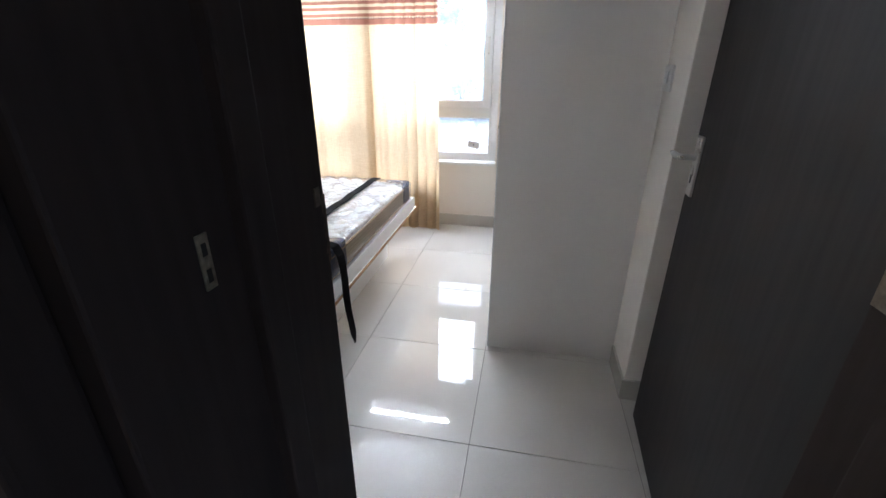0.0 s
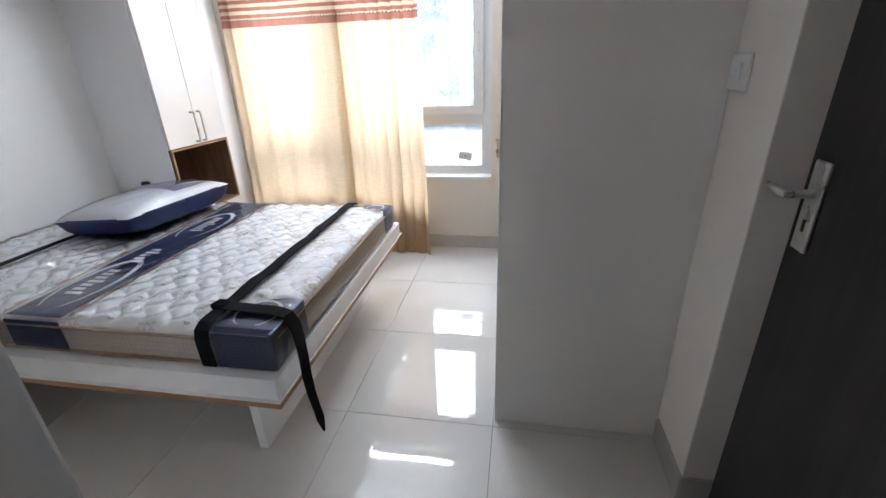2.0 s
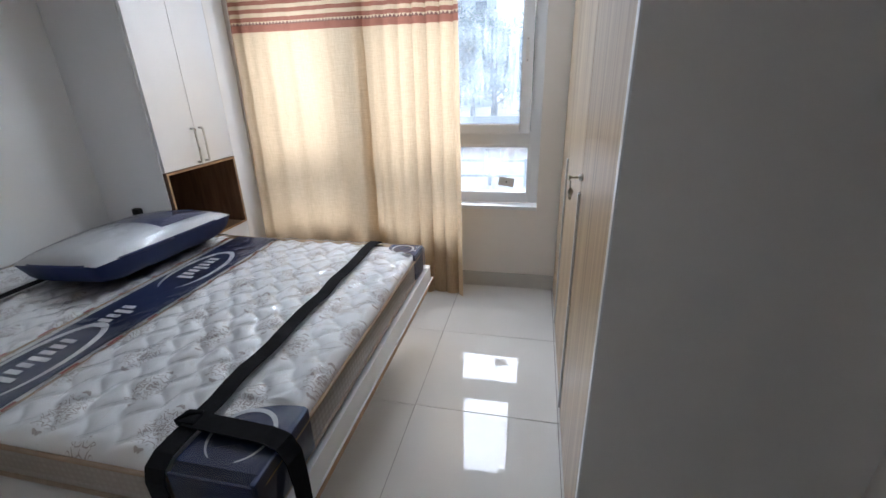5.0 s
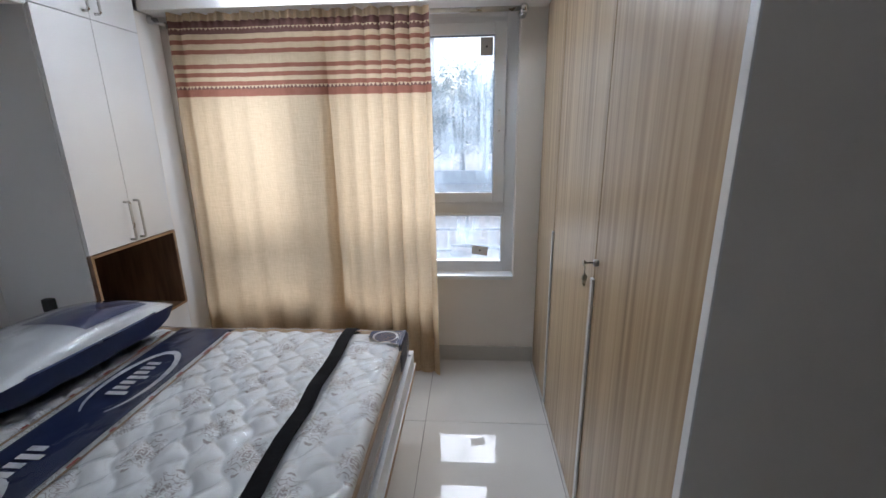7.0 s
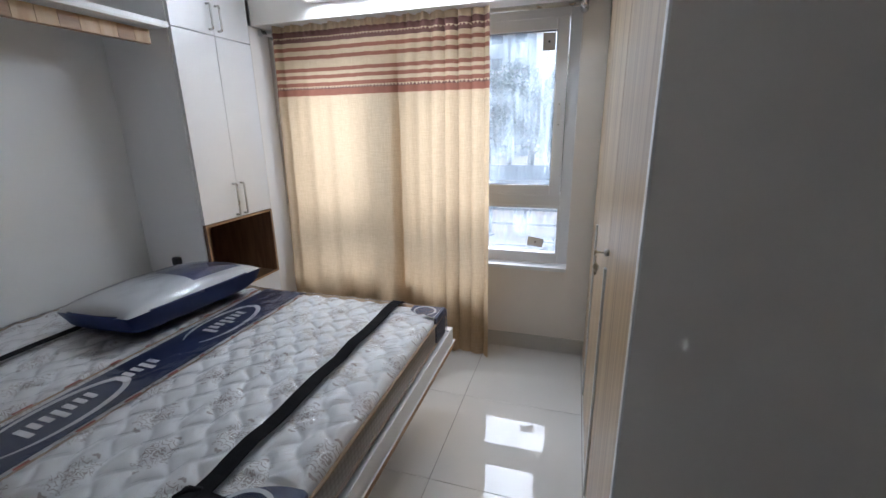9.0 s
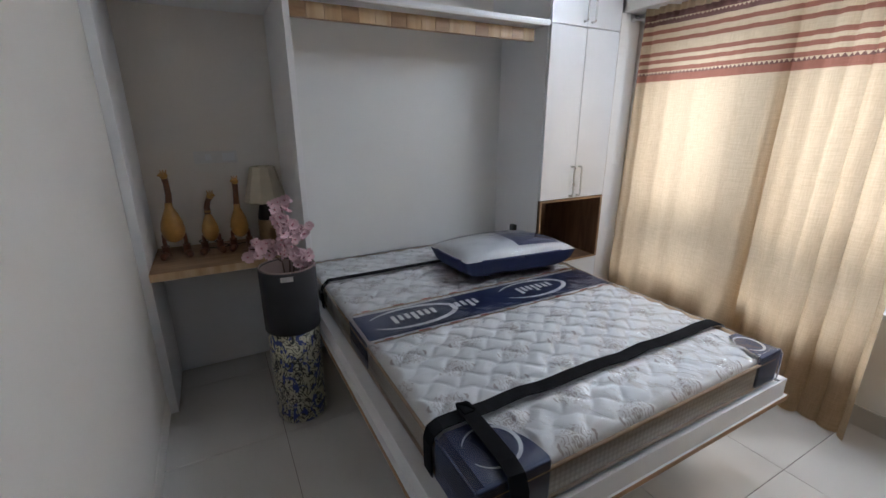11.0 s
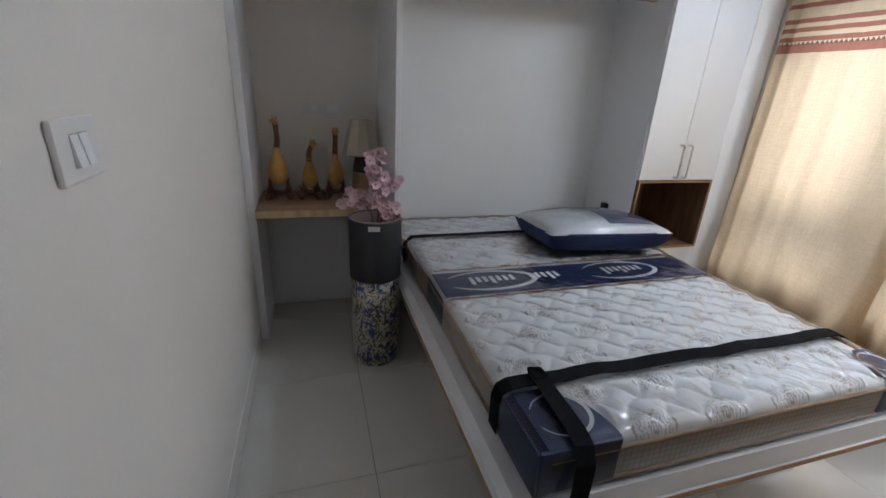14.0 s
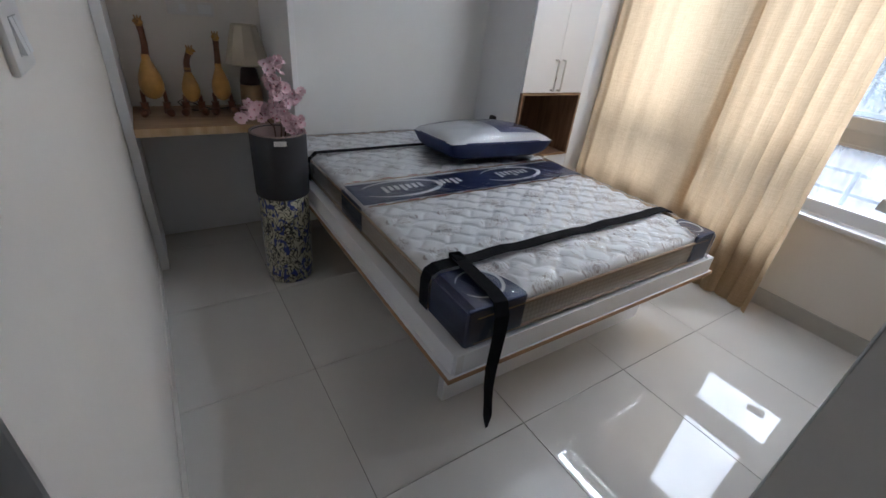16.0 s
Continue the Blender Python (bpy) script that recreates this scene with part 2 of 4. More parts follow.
def quilt_cloth():
    """Quilted damask: the same mirrored scroll medallion, printed in staggered rows."""
    m, n, l, p = node_mat("quilted_damask")
    tc, sep = n.new("ShaderNodeTexCoord"), n.new("ShaderNodeSeparateXYZ")
    l.new(tc.outputs["Object"], sep.inputs[0])
    a = math_node(n, l, "DIVIDE", sep.outputs["X"], 0.145)
    row = math_node(n, l, "FLOOR", a)
    shift = math_node(n, l, "MULTIPLY", math_node(n, l, "MODULO", math_node(n, l, "ADD", row, 100.0), 2.0), 0.5)
    b = math_node(n, l, "ADD", math_node(n, l, "DIVIDE", sep.outputs["Y"], 0.235), shift)
    u = math_node(n, l, "MULTIPLY", math_node(n, l, "ABSOLUTE", math_node(n, l, "SUBTRACT", math_node(n, l, "FRACT", a), 0.5)), 0.145)
    v = math_node(n, l, "MULTIPLY", math_node(n, l, "ABSOLUTE", math_node(n, l, "SUBTRACT", math_node(n, l, "FRACT", b), 0.5)), 0.235)
    com = n.new("ShaderNodeCombineXYZ")
    l.new(u, com.inputs[0])
    l.new(v, com.inputs[1])
    com.inputs[2].default_value = 0.37
    lines = n.new("ShaderNodeTexNoise")
    lines.inputs["Scale"].default_value, lines.inputs["Detail"].default_value, lines.inputs["Distortion"].default_value = 34.0, 0.4, 1.2
    l.new(com.outputs[0], lines.inputs["Vector"])
    saw = math_node(n, l, "FRACT", math_node(n, l, "MULTIPLY", lines.outputs[0], 5.0))
    scroll = ramp_of(n, l, saw, [(0.28, (0, 0, 0)), (0.34, (1, 1, 1)), (0.64, (1, 1, 1)), (0.70, (0, 0, 0))])
    reach = math_node(n, l, "ADD", math_node(n, l, "DIVIDE", u, 0.066), math_node(n, l, "DIVIDE", v, 0.088))
    ragged = math_node(n, l, "ADD", reach, math_node(n, l, "MULTIPLY", math_node(n, l, "SUBTRACT", lines.outputs[0], 0.5), 0.9))
    spot = ramp_of(n, l, ragged, [(0.86, (1, 1, 1)), (0.92, (0, 0, 0))])
    mask = math_node(n, l, "MULTIPLY", math_node(n, l, "MULTIPLY", scroll.outputs[0], spot.outputs[0]), 0.68)
    l.new(mix_col(n, l, mask, (0.83, 0.82, 0.815), (0.29, 0.21, 0.18)), p.inputs["Base Color"])
    p.inputs["Roughness"].default_value = 0.6
    bp = n.new("ShaderNodeBump")
    bp.inputs["Strength"].default_value, bp.inputs["Distance"].default_value = 0.2, 0.001
    l.new(noise_tex(n, l, 300, 2).outputs[0], bp.inputs["Height"])
    l.new(bp.outputs[0], p.inputs["Normal"])
    return m


def side_cloth():
    m, n, l, p = node_mat("beige_mesh_border")
    vor = n.new("ShaderNodeTexVoronoi")
    tc = n.new("ShaderNodeTexCoord")
    vor.inputs["Scale"].default_value, vor.inputs["Randomness"].default_value = 55, 0.1
    l.new(tc.outputs["Object"], vor.inputs["Vector"])
    r = ramp_of(n, l, vor.outputs["Distance"], [(0.2, (0.68, 0.63, 0.57)), (0.6, (0.52, 0.46, 0.40))])
    l.new(r.outputs[0], p.inputs["Base Color"])
    p.inputs["Roughness"].default_value = 0.6
    return m


def wrap_film():
    m, n, l, p = node_mat("clear_plastic_wrap")
    tr, gl, mixer, fr = n.new("ShaderNodeBsdfTransparent"), n.new("ShaderNodeBsdfGlossy"), n.new("ShaderNodeMixShader"), n.new("ShaderNodeFresnel")
    gl.inputs["Roughness"].default_value = 0.02
    fr.inputs["IOR"].default_value = 1.52
    crease, ripple = noise_tex(n, l, 14, 3, (0.6, 2.0, 1)), noise_tex(n, l, 60, 2, (0.7, 1.6, 1))
    crease.inputs["Distortion"].default_value = 1.0
    hgt = math_node(n, l, "ADD", crease.outputs[0], math_node(n, l, "MULTIPLY", ripple.outputs[0], 0.3))
    bp = n.new("ShaderNodeBump")
    bp.inputs["Strength"].default_value, bp.inputs["Distance"].default_value = 1.0, 0.0012
    l.new(hgt, bp.inputs["Height"])
    l.new(bp.outputs[0], gl.inputs["Normal"])
    l.new(math_node(n, l, "MULTIPLY", fr.outputs[0], 1.25), mixer.inputs[0])
    l.new(tr.outputs[0], mixer.inputs[1])
    l.new(gl.outputs[0], mixer.inputs[2])
    l.new(mixer.outputs[0], n["Material Output"].inputs[0])
    return m


def dirty_hazed_glass():
    m, n, l, p = node_mat("dusty_haze_tinted_glass")
    tr, gl, du = n.new("ShaderNodeBsdfTransparent"), n.new("ShaderNodeBsdfGlossy"), n.new("ShaderNodeBsdfTranslucent")
    gl.inputs["Roughness"].default_value = 0.02
    # bluish veil: streaks are dust, its even part paints outdoor haze into the pane
    du.inputs["Color"].default_value = (0.62, 0.71, 0.79, 1)
    a, b = n.new("ShaderNodeMixShader"), n.new("ShaderNodeMixShader")
    a.inputs[0].default_value = 0.06
    l.new(tr.outputs[0], a.inputs[1])
    l.new(gl.outputs[0], a.inputs[2])
    run = noise_tex(n, l, 16, 5, (3.5, 1, 0.25))
    blot = noise_tex(n, l, 6, 4)
    f = math_node(n, l, "MULTIPLY", run.outputs[0], blot.outputs[0])
    veil = ramp_of(n, l, f, [(0.17, (0.10, 0.10, 0.10)), (0.40, (0.34, 0.34, 0.34))])
    l.new(veil.outputs[0], b.inputs[0])
    l.new(a.outputs[0], b.inputs[1])
    l.new(du.outputs[0], b.inputs[2])
    l.new(b.outputs[0], n["Material Output"].inputs[0])
    return m


def splatter_glaze():
    m, n, l, p = node_mat("splattered_glaze")
    veins = noise_tex(n, l, 25, 5, (1, 1, 0.6))
    veins.inputs["Distortion"].default_value = 2.2
    blue = noise_tex(n, l, 20, 4, (1.2, 1.2, 0.8))
    blue.inputs["Distortion"].default_value = 1.4
    c1 = ramp_of(n, l, veins.outputs[0], [(0.45, (0, 0, 0)), (0.47, (1, 1, 1)), (0.53, (1, 1, 1)), (0.55, (0, 0, 0))])
    c2 = ramp_of(n, l, blue.outputs[0], [(0.54, (0, 0, 0)), (0.57, (1, 1, 1))])
    col = mix_col(n, l, c1.outputs[0], (0.52, 0.49, 0.36), (0.022, 0.024, 0.03))
    l.new(mix_col(n, l, c2.outputs[0], col, (0.035, 0.055, 0.22)), p.inputs["Base Color"])
    p.inputs["Roughness"].default_value = 0.3
    return m


def lamp_glow():
    m, n, l, p = node_mat("fluorescent_glow")
    p.inputs["Emission Color"].default_value = (0.93, 0.97, 1.0, 1)
    p.inputs["Emission Strength"].default_value = TUBE_POWER
    return m


M_CLOTH, M_QUILT, M_SIDE, M_FILM, M_GLASS, M_SPLAT, M_GLOW = curtain_cloth(), quilt_cloth(), side_cloth(), wrap_film(), dirty_hazed_glass(), splatter_glaze(), lamp_glow()


# ---- makers ----
def thing(name, loc, label, category, group="", kind=""):
    ob = new(name)
    ob.matrix_basis = Matrix.Translation(loc)
    ob.empty_display_size = 0.1
    return tagged(ob, label, category, group, kind)


def obj(name, bm, mats, smooth=False):
    me = bpy.data.meshes.new(name)
    bm.to_mesh(me)
    bm.free()
    for m in (mats if isinstance(mats, (list, tuple)) else [mats]):
        me.materials.append(m)
    if smooth:
        for f in me.polygons:
            f.use_smooth = True
    return new(name, me)


def part(name, bm, mats, parent, label="", smooth=False):
    ob = obj(name, bm, mats, smooth)
    ob.parent = parent
    if parent.data is None:
        ob.matrix_parent_inverse = parent.matrix_basis.inverted()
    return tagged(ob, label)


def add_box(bm, x0, x1, y0, y1, z0, z1, bevel=0.0, idx=0):
    m = Matrix.Translation(((x0 + x1) / 2, (y0 + y1) / 2, (z0 + z1) / 2)) @ Matrix.Diagonal((x1 - x0, y1 - y0, z1 - z0, 1))
    made = bmesh.ops.create_cube(bm, size=1, matrix=m)
    vs = made["verts"]
    if bevel:
        es = list({e for v in vs for e in v.link_edges})
        made = bmesh.ops.bevel(bm, geom=es, offset=bevel, segments=2, affect="EDGES", profile=0.6)
        fs = made["faces"]
    else:
        fs = list({f for v in vs for f in v.link_faces})
    for f in fs:
        f.material_index = idx
    return bm


def box(*a, bevel=0.0):
    return add_box(bmesh.new(), *a, bevel=bevel)


def add_tube(bm, pts, r, seg=8, idx=0, cap=True):
    """A round bar along points; r is one radius or one for each point."""
    pts = [Vector(p) for p in pts]
    rs = r if isinstance(r, (list, tuple)) else [r] * len(pts)
    rings, prev = [], None
    for i, p in enumerate(pts):
        d = (pts[min(i + 1, len(pts) - 1)] - pts[max(i - 1, 0)]).normalized()
        a = prev if prev is not None else (Vector((0, 0, 1)) if abs(d.z) < 0.9 else Vector((1, 0, 0)))
        u = (a - d * a.dot(d)).normalized()
        prev, v = u, d.cross(u)
        rings.append([bm.verts.new(p + rs[i] * (math.cos(2 * math.pi * k / seg) * u + math.sin(2 * math.pi * k / seg) * v)) for k in range(seg)])
    for a, b in zip(rings, rings[1:]):
        for k in range(seg):
            f = bm.faces.new((a[k], a[(k + 1) % seg], b[(k + 1) % seg], b[k]))
            f.material_index, f.smooth = idx, True
    if cap:
        for ring in (rings[0][::-1], rings[-1]):
            bm.faces.new(ring).material_index = idx
    return bm


def tube(pts, r, seg=8):
    return add_tube(bmesh.new(), pts, r, seg)


def add_lathe(bm, centre, profile, seg=32, idx=0):
    """Turned shape: profile of (radius, height) from bottom to top."""
    cx, cy, cz = centre
    rings = []
    for r, z in profile:
        rings.append([bm.verts.new((cx + r * math.cos(2 * math.pi * k / seg), cy + r * math.sin(2 * math.pi * k / seg), cz + z)) for k in range(seg)])
    for a, b in zip(rings, rings[1:]):
        for k in range(seg):
            f = bm.faces.new((a[k], a[(k + 1) % seg], b[(k + 1) % seg], b[k]))
            f.material_index, f.smooth = idx, True
    bm.faces.new(rings[0][::-1]).material_index = idx
    bm.faces.new(rings[-1]).material_index = idx
    return bm


def lathe(centre, profile, seg=32):
    return add_lathe(bmesh.new(), centre, profile, seg)


def ribbon(pts, wide, thick=0.003):
    """A flat strap along points; wide is the half-width vector (or one a point)."""
    bm = bmesh.new()
    pts = [Vector(p) for p in pts]
    ws = [Vector(w) for w in wide] if isinstance(wide, list) else [Vector(wide)] * len(pts)
    rings = []
    for i, p in enumerate(pts):
        d = (pts[min(i + 1, len(pts) - 1)] - pts[max(i - 1, 0)]).normalized()
        up = ws[i].cross(d).normalized() * thick / 2
        rings.append([bm.verts.new(p + s * ws[i] + q * up) for s, q in ((-1, -1), (1, -1), (1, 1), (-1, 1))])
    for a, b in zip(rings, rings[1:]):
        for k in range(4):
            bm.faces.new((a[k], a[(k + 1) % 4], b[(k + 1) % 4], b[k]))
    bm.faces.new(rings[0][::-1])
    bm.faces.new(rings[-1])
    bmesh.ops.recalc_face_normals(bm, faces=bm.faces)
    return bm


def structure(name, bm, mat, label, category):
    return tagged(obj(name, bm, mat), label, category, kind="structure")


# ---- the room: numbers of the plan ----
WIN_Y, BACK_X, RIGHT_X, DOOR_Y, TOP = 6.47, -2.895, 0.35, 3.59, 2.62
FRONT_X = -2.32                     # front of the bed unit
WX0, WX1, WZ0, WZ1 = -2.18, -0.385, 0.555, 2.06   # window opening

floor = structure("floor", box(-4.2, 2.2, 1.0, 6.7, -0.12, -0.004), M_GROUT, "cream polished vitrified tile floor with thin dark joints", "floor")
bm = box(-4.2, 2.2, 1.0, 6.7, TOP, TOP + 0.12)
structure("ceiling", bm, M_CEIL, "plain white painted ceiling above the bedroom", "ceiling")

bm = bmesh.new()
for a in ((-3.1, WX0, WIN_Y, 6.69, -0.004, TOP), (WX1, 0.6, WIN_Y, 6.69, -0.004, TOP), (WX0, WX1, WIN_Y, 6.69, -0.004, WZ0), (WX0, WX1, WIN_Y, 6.69, WZ1, TOP)):
    add_box(bm, *a)
structure("wall_window", bm, M_WALL, "cream painted wall around the bedroom window", "wall")
structure("beam_window", box(FRONT_X, -0.252, 6.30, WIN_Y - 0.001, 2.016, TOP - 0.001, bevel=0.004), M_WALL, "cream boxed beam above the window curtain", "beam")
structure("wall_bed", box(-3.1, BACK_X, 3.2, WIN_Y, -0.004, TOP), M_WALL, "cream painted wall behind the bed unit", "wall")
bm = bmesh.new()
add_box(bm, RIGHT_X, 0.60, 4.45, WIN_Y, -0.004, TOP, bevel=0.004)
add_box(bm, 0.49, 0.60, 3.14, 4.45, -0.004, TOP)
structure("wall_wardrobe", bm, M_WALL, "cream painted wall with a return beside the open door", "wall")
bm = bmesh.new()
add_box(bm, BACK_X, -0.552, 3.142, DOOR_Y, -0.004, TOP, bevel=0.004)
add_box(bm, -0.5518, -0.463, 3.142, 3.476, -0.004, TOP)
add_box(bm, 0.30, 0.49, 3.142, 3.402, -0.004, TOP)
add_box(bm, -0.4628, 0.2998, 3.142, 3.40, 2.105, TOP)
structure("wall_door", bm, M_WALL, "cream painted wall with the bedroom doorway", "wall")
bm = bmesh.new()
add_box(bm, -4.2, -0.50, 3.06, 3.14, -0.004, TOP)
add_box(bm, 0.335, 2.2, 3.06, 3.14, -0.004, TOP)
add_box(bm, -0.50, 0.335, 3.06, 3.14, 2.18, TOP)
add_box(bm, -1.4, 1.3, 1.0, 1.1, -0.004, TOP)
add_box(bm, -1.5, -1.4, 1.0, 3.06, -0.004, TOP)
# unseen opening added so that fill daylight bounces off the warm hall paint
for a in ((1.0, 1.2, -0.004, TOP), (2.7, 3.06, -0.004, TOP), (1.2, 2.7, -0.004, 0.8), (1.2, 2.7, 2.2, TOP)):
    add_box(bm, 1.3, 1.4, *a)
structure("wall_hall", bm, M_HALL, "hall walls with an added unseen opening that lets in daylight", "wall")

# skirting
bm = bmesh.new()
add_box(bm, FRONT_X, -0.252, WIN_Y - 0.010, WIN_Y - 0.001, 0.0, 0.10, bevel=0.002)
structure("baseboard_window", bm, M_SKIRT, "grey-beige tile skirting under the window", "skirting")
bm = bmesh.new()
add_box(bm, RIGHT_X - 0.011, RIGHT_X - 0.001, 4.44, 4.69, 0.0, 0.10, bevel=0.002)
add_box(bm, RIGHT_X - 0.001, 0.489, 4.439, 4.449, 0.0, 0.10, bevel=0.002)
structure("baseboard_return", bm, M_SKIRT, "grey-beige tile skirting wrapping the wall corner", "skirting")
structure("baseboard_door", box(-2.48, -0.554, DOOR_Y + 0.0005, DOOR_Y + 0.006, 0.0, 0.10, bevel=0.002), M_WALL, "cream skirting below the light switch", "skirting")

# ---- doorway: frame and open leaf ----
frame_d = thing("door_frame", (-0.08, 3.3, 0), "dark brown wooden door frame with a worn edge", "door frame", kind="structure")
for x0, x1, y1 in ((-0.462, -0.430, 3.478), (0.268, 0.299, 3.405)):
    part("jamb", box(x0, x1, 3.10, y1, 0.0, 2.10, bevel=0.004), M_JAMB, frame_d)
for x0, x1 in ((-0.452, -0.412), (0.250, 0.290)):
    part("door_stop", box(x0, x1, 3.27, 3.32, 0.0, 2.10, bevel=0.004), M_JAMB, frame_d)
for x0, x1 in ((-0.53, -0.452), (0.288, 0.366)):
    part("architrave", box(x0, x1, 3.035, 3.099, 0.0, 2.17, bevel=0.006), M_JAMB, frame_d)
part("head", box(-0.430, 0.268, 3.10, 3.478, 2.07, 2.10, bevel=0.004), M_JAMB, frame_d)
sp = part("strike_plate", box(-0.430, -0.4275, 3.213, 3.228, 1.104, 1.162, bevel=0.0008), M_BRASS, frame_d, "worn brass strike plate")
part("slot", box(-0.4285, -0.4268, 3.217, 3.223, 1.112, 1.126), M_BLACK, sp)
part("slot", box(-0.4285, -0.4268, 3.217, 3.223, 1.140, 1.153), M_BLACK, sp)
sp = part("strike_plate", box(-0.430, -0.4275, 3.446, 3.462, 1.118, 1.146, bevel=0.0008), M_RUST, frame_d, "broken scraped strike plate")
bm = bmesh.new()
rnd = random.Random(4)
for k in range(22):
    z = 1.02 + 0.005 * k
    w = rnd.uniform(0.002, 0.009)
    add_box(bm, -0.4303, -0.4290, 3.476 - w, 3.4783, z, z + rnd.uniform(0.004, 0.009))
part("chipped_edge", bm, M_TWIG, frame_d, "splintered bare wood at the frame edge")
part("hinge_plate", box(0.2655, 0.268, 3.372, 3.402, 1.062, 1.145, bevel=0.0008), M_RUST, frame_d, "scratched metal hinge plate")

leaf = thing("door_leaf", (0.337, 3.47, 0), "dark brown flush door leaf standing wide open", "door")
R = Matrix.Translation((0.337, 3.478, 0)) @ Matrix.Rotation(radians(-2.7), 4, "Z")


def on_leaf(bm):
    bm.transform(R)
    return bm


part("panel", on_leaf(box(0.0, 0.036, -0.062, 0.868, 0.008, 2.06, bevel=0.002)), M_DOOR, leaf)
plate = part("lock_plate", on_leaf(box(-0.008, 0.0, 0.795, 0.842, 0.945, 1.125, bevel=0.003)), M_STEEL, leaf, "satin steel lock plate")
part("keyhole", on_leaf(box(-0.0095, -0.0075, 0.814, 0.823, 0.985, 1.01, bevel=0.0005)), M_BLACK, plate)
part("lever_handle", on_leaf(tube([(-0.008, 0.818, 1.062), (-0.045, 0.818, 1.062), (-0.056, 0.826, 1.062), (-0.060, 0.842, 1.064), (-0.060, 0.878, 1.066)], [0.009, 0.009, 0.010, 0.010, 0.007], 12)), M_STEEL, leaf, "satin steel lever handle")
for z in (0.25, 1.1, 1.85):
    part("hinge", on_leaf(tube([(-0.004, -0.058, z - 0.045), (-0.004, -0.058, z + 0.045)], 0.006, 10)), M_STEEL, leaf)

# ---- window ----
win = thing("window_1", (-1.28, 6.58, WZ0), "white plastic-framed casement window with dusty panes tinted for outdoor haze", "window", kind="structure")


def frame_ring(x0, x1, z0, z1, w, y0, y1, bevel=0.004):
    bm = bmesh.new()
    add_box(bm, x0, x0 + w, y0, y1, z0, z1, bevel)
    add_box(bm, x1 - w, x1, y0, y1, z0, z1, bevel)
    add_box(bm, x0 + w, x1 - w, y0, y1, z0, z0 + w, bevel)
    add_box(bm, x0 + w, x1 - w, y0, y1, z1 - w, z1, bevel)
    return bm


part("window_frame", frame_ring(WX0, WX1, WZ0 + 0.012, WZ1, 0.062, 6.555, 6.62), M_UPVC, win)
part("transom", box(WX0 + 0.062, WX1 - 0.062, 6.553, 6.622, 0.930, 1.012, bevel=0.004), M_UPVC, win)
part("head_rail", box(WX0 + 0.062, WX1 - 0.062, 6.552, 6.623, 1.970, WZ1 - 0.060, bevel=0.003), M_UPVC, win)
part("mullion", box(-1.44, -1.37, 6.554, 6.621, WZ0 + 0.074, WZ1 - 0.062, bevel=0.004), M_UPVC, win)
part("window_sill", box(WX0, WX1 - 0.001, 6.462, 6.554, WZ0 - 0.012, WZ0 + 0.012, bevel=0.004), M_UPVC, win)
for x0, x1 in ((WX0 + 0.062, -1.44), (-1.37, WX1 - 0.062)):
    sash = part("sash", frame_ring(x0 - 0.003, x1 - 0.003, 0.999, 1.972, 0.063, 6.535, 6.60, 0.006), M_UPVC, win)
    part("pane", box(x0 + 0.055, x1 - 0.055, 6.564, 6.570, 1.055, 1.918), M_GLASS, win).visible_shadow = False
    part("glazing_bead", frame_ring(x0 - 0.004, x1 + 0.004, WZ0 + 0.066, 0.934, 0.016, 6.548, 6.590, 0.003), M_UPVC, win)
    part("pane", box(x0, x1, 6.566, 6.572, WZ0 + 0.072, 0.930), M_GLASS, win).visible_shadow = False
lockp = part("sash_lock", box(-0.492, -0.473, 6.527, 6.536, 1.40, 1.53, bevel=0.003), M_PLAST, win, "white window lock plate")
part("screw", tube([(-0.4825, 6.5275, 1.52), (-0.4825, 6.5255, 1.52)], 0.004), M_GREYP, lockp)
part("screw", tube([(-0.4825, 6.5275, 1.41), (-0.4825, 6.5255, 1.41)], 0.004), M_GREYP, lockp)
part("gasket", frame_ring(-1.37 + 0.058, WX1 - 0.062 - 0.064, 1.060, 1.911, 0.005, 6.545, 6.566, 0.0), M_BLACK, win)


def paper_square(x0, x1, z0, z1, tilt, label):
    bm = box(-(x1 - x0) / 2, (x1 - x0) / 2, -0.0012, 0.0012, -(z1 - z0) / 2, (z1 - z0) / 2, bevel=0.0005)
    bm.transform(Matrix.Translation(((x0 + x1) / 2, 6.5615, (z0 + z1) / 2)) @ Matrix.Rotation(radians(tilt), 4, "Y"))
    p = thing("paper_label", ((x0 + x1) / 2, 6.56, z0), label, "label")
    part("sheet", bm, M_PAPER, p)
    part("hole", tube([((x0 + x1) / 2, 6.5604, (z0 + z1) / 2), ((x0 + x1) / 2, 6.5595, (z0 + z1) / 2)], 0.006, 10), M_BLACK, p)


paper_square(-0.590, -0.522, 1.808, 1.900, 0, "square paper label stuck to the upper glass corner")
paper_square(-0.632, -0.535, 0.672, 0.728, 8, "tilted grey paper label stuck on the lower pane")

# ---- tube light on the beam ----
tl = thing("tube_light", (-1.29, 6.28, 2.09), "lit white fluorescent tube light on the beam", "light")
part("batten", box(-1.90, -0.68, 6.243, 6.299, 2.098, 2.138, bevel=0.006), M_PLAST, tl)
part("tube", tube([(-1.87, 6.222, 2.118), (-0.71, 6.222, 2.118)], 0.0135, 12), M_GLOW, tl, "glowing white tube")
for x in (-1.885, -0.695):
    part("end_cap", box(x - 0.014, x + 0.014, 6.204, 6.242, 2.099, 2.137, bevel=0.004), M_PLAST, tl)

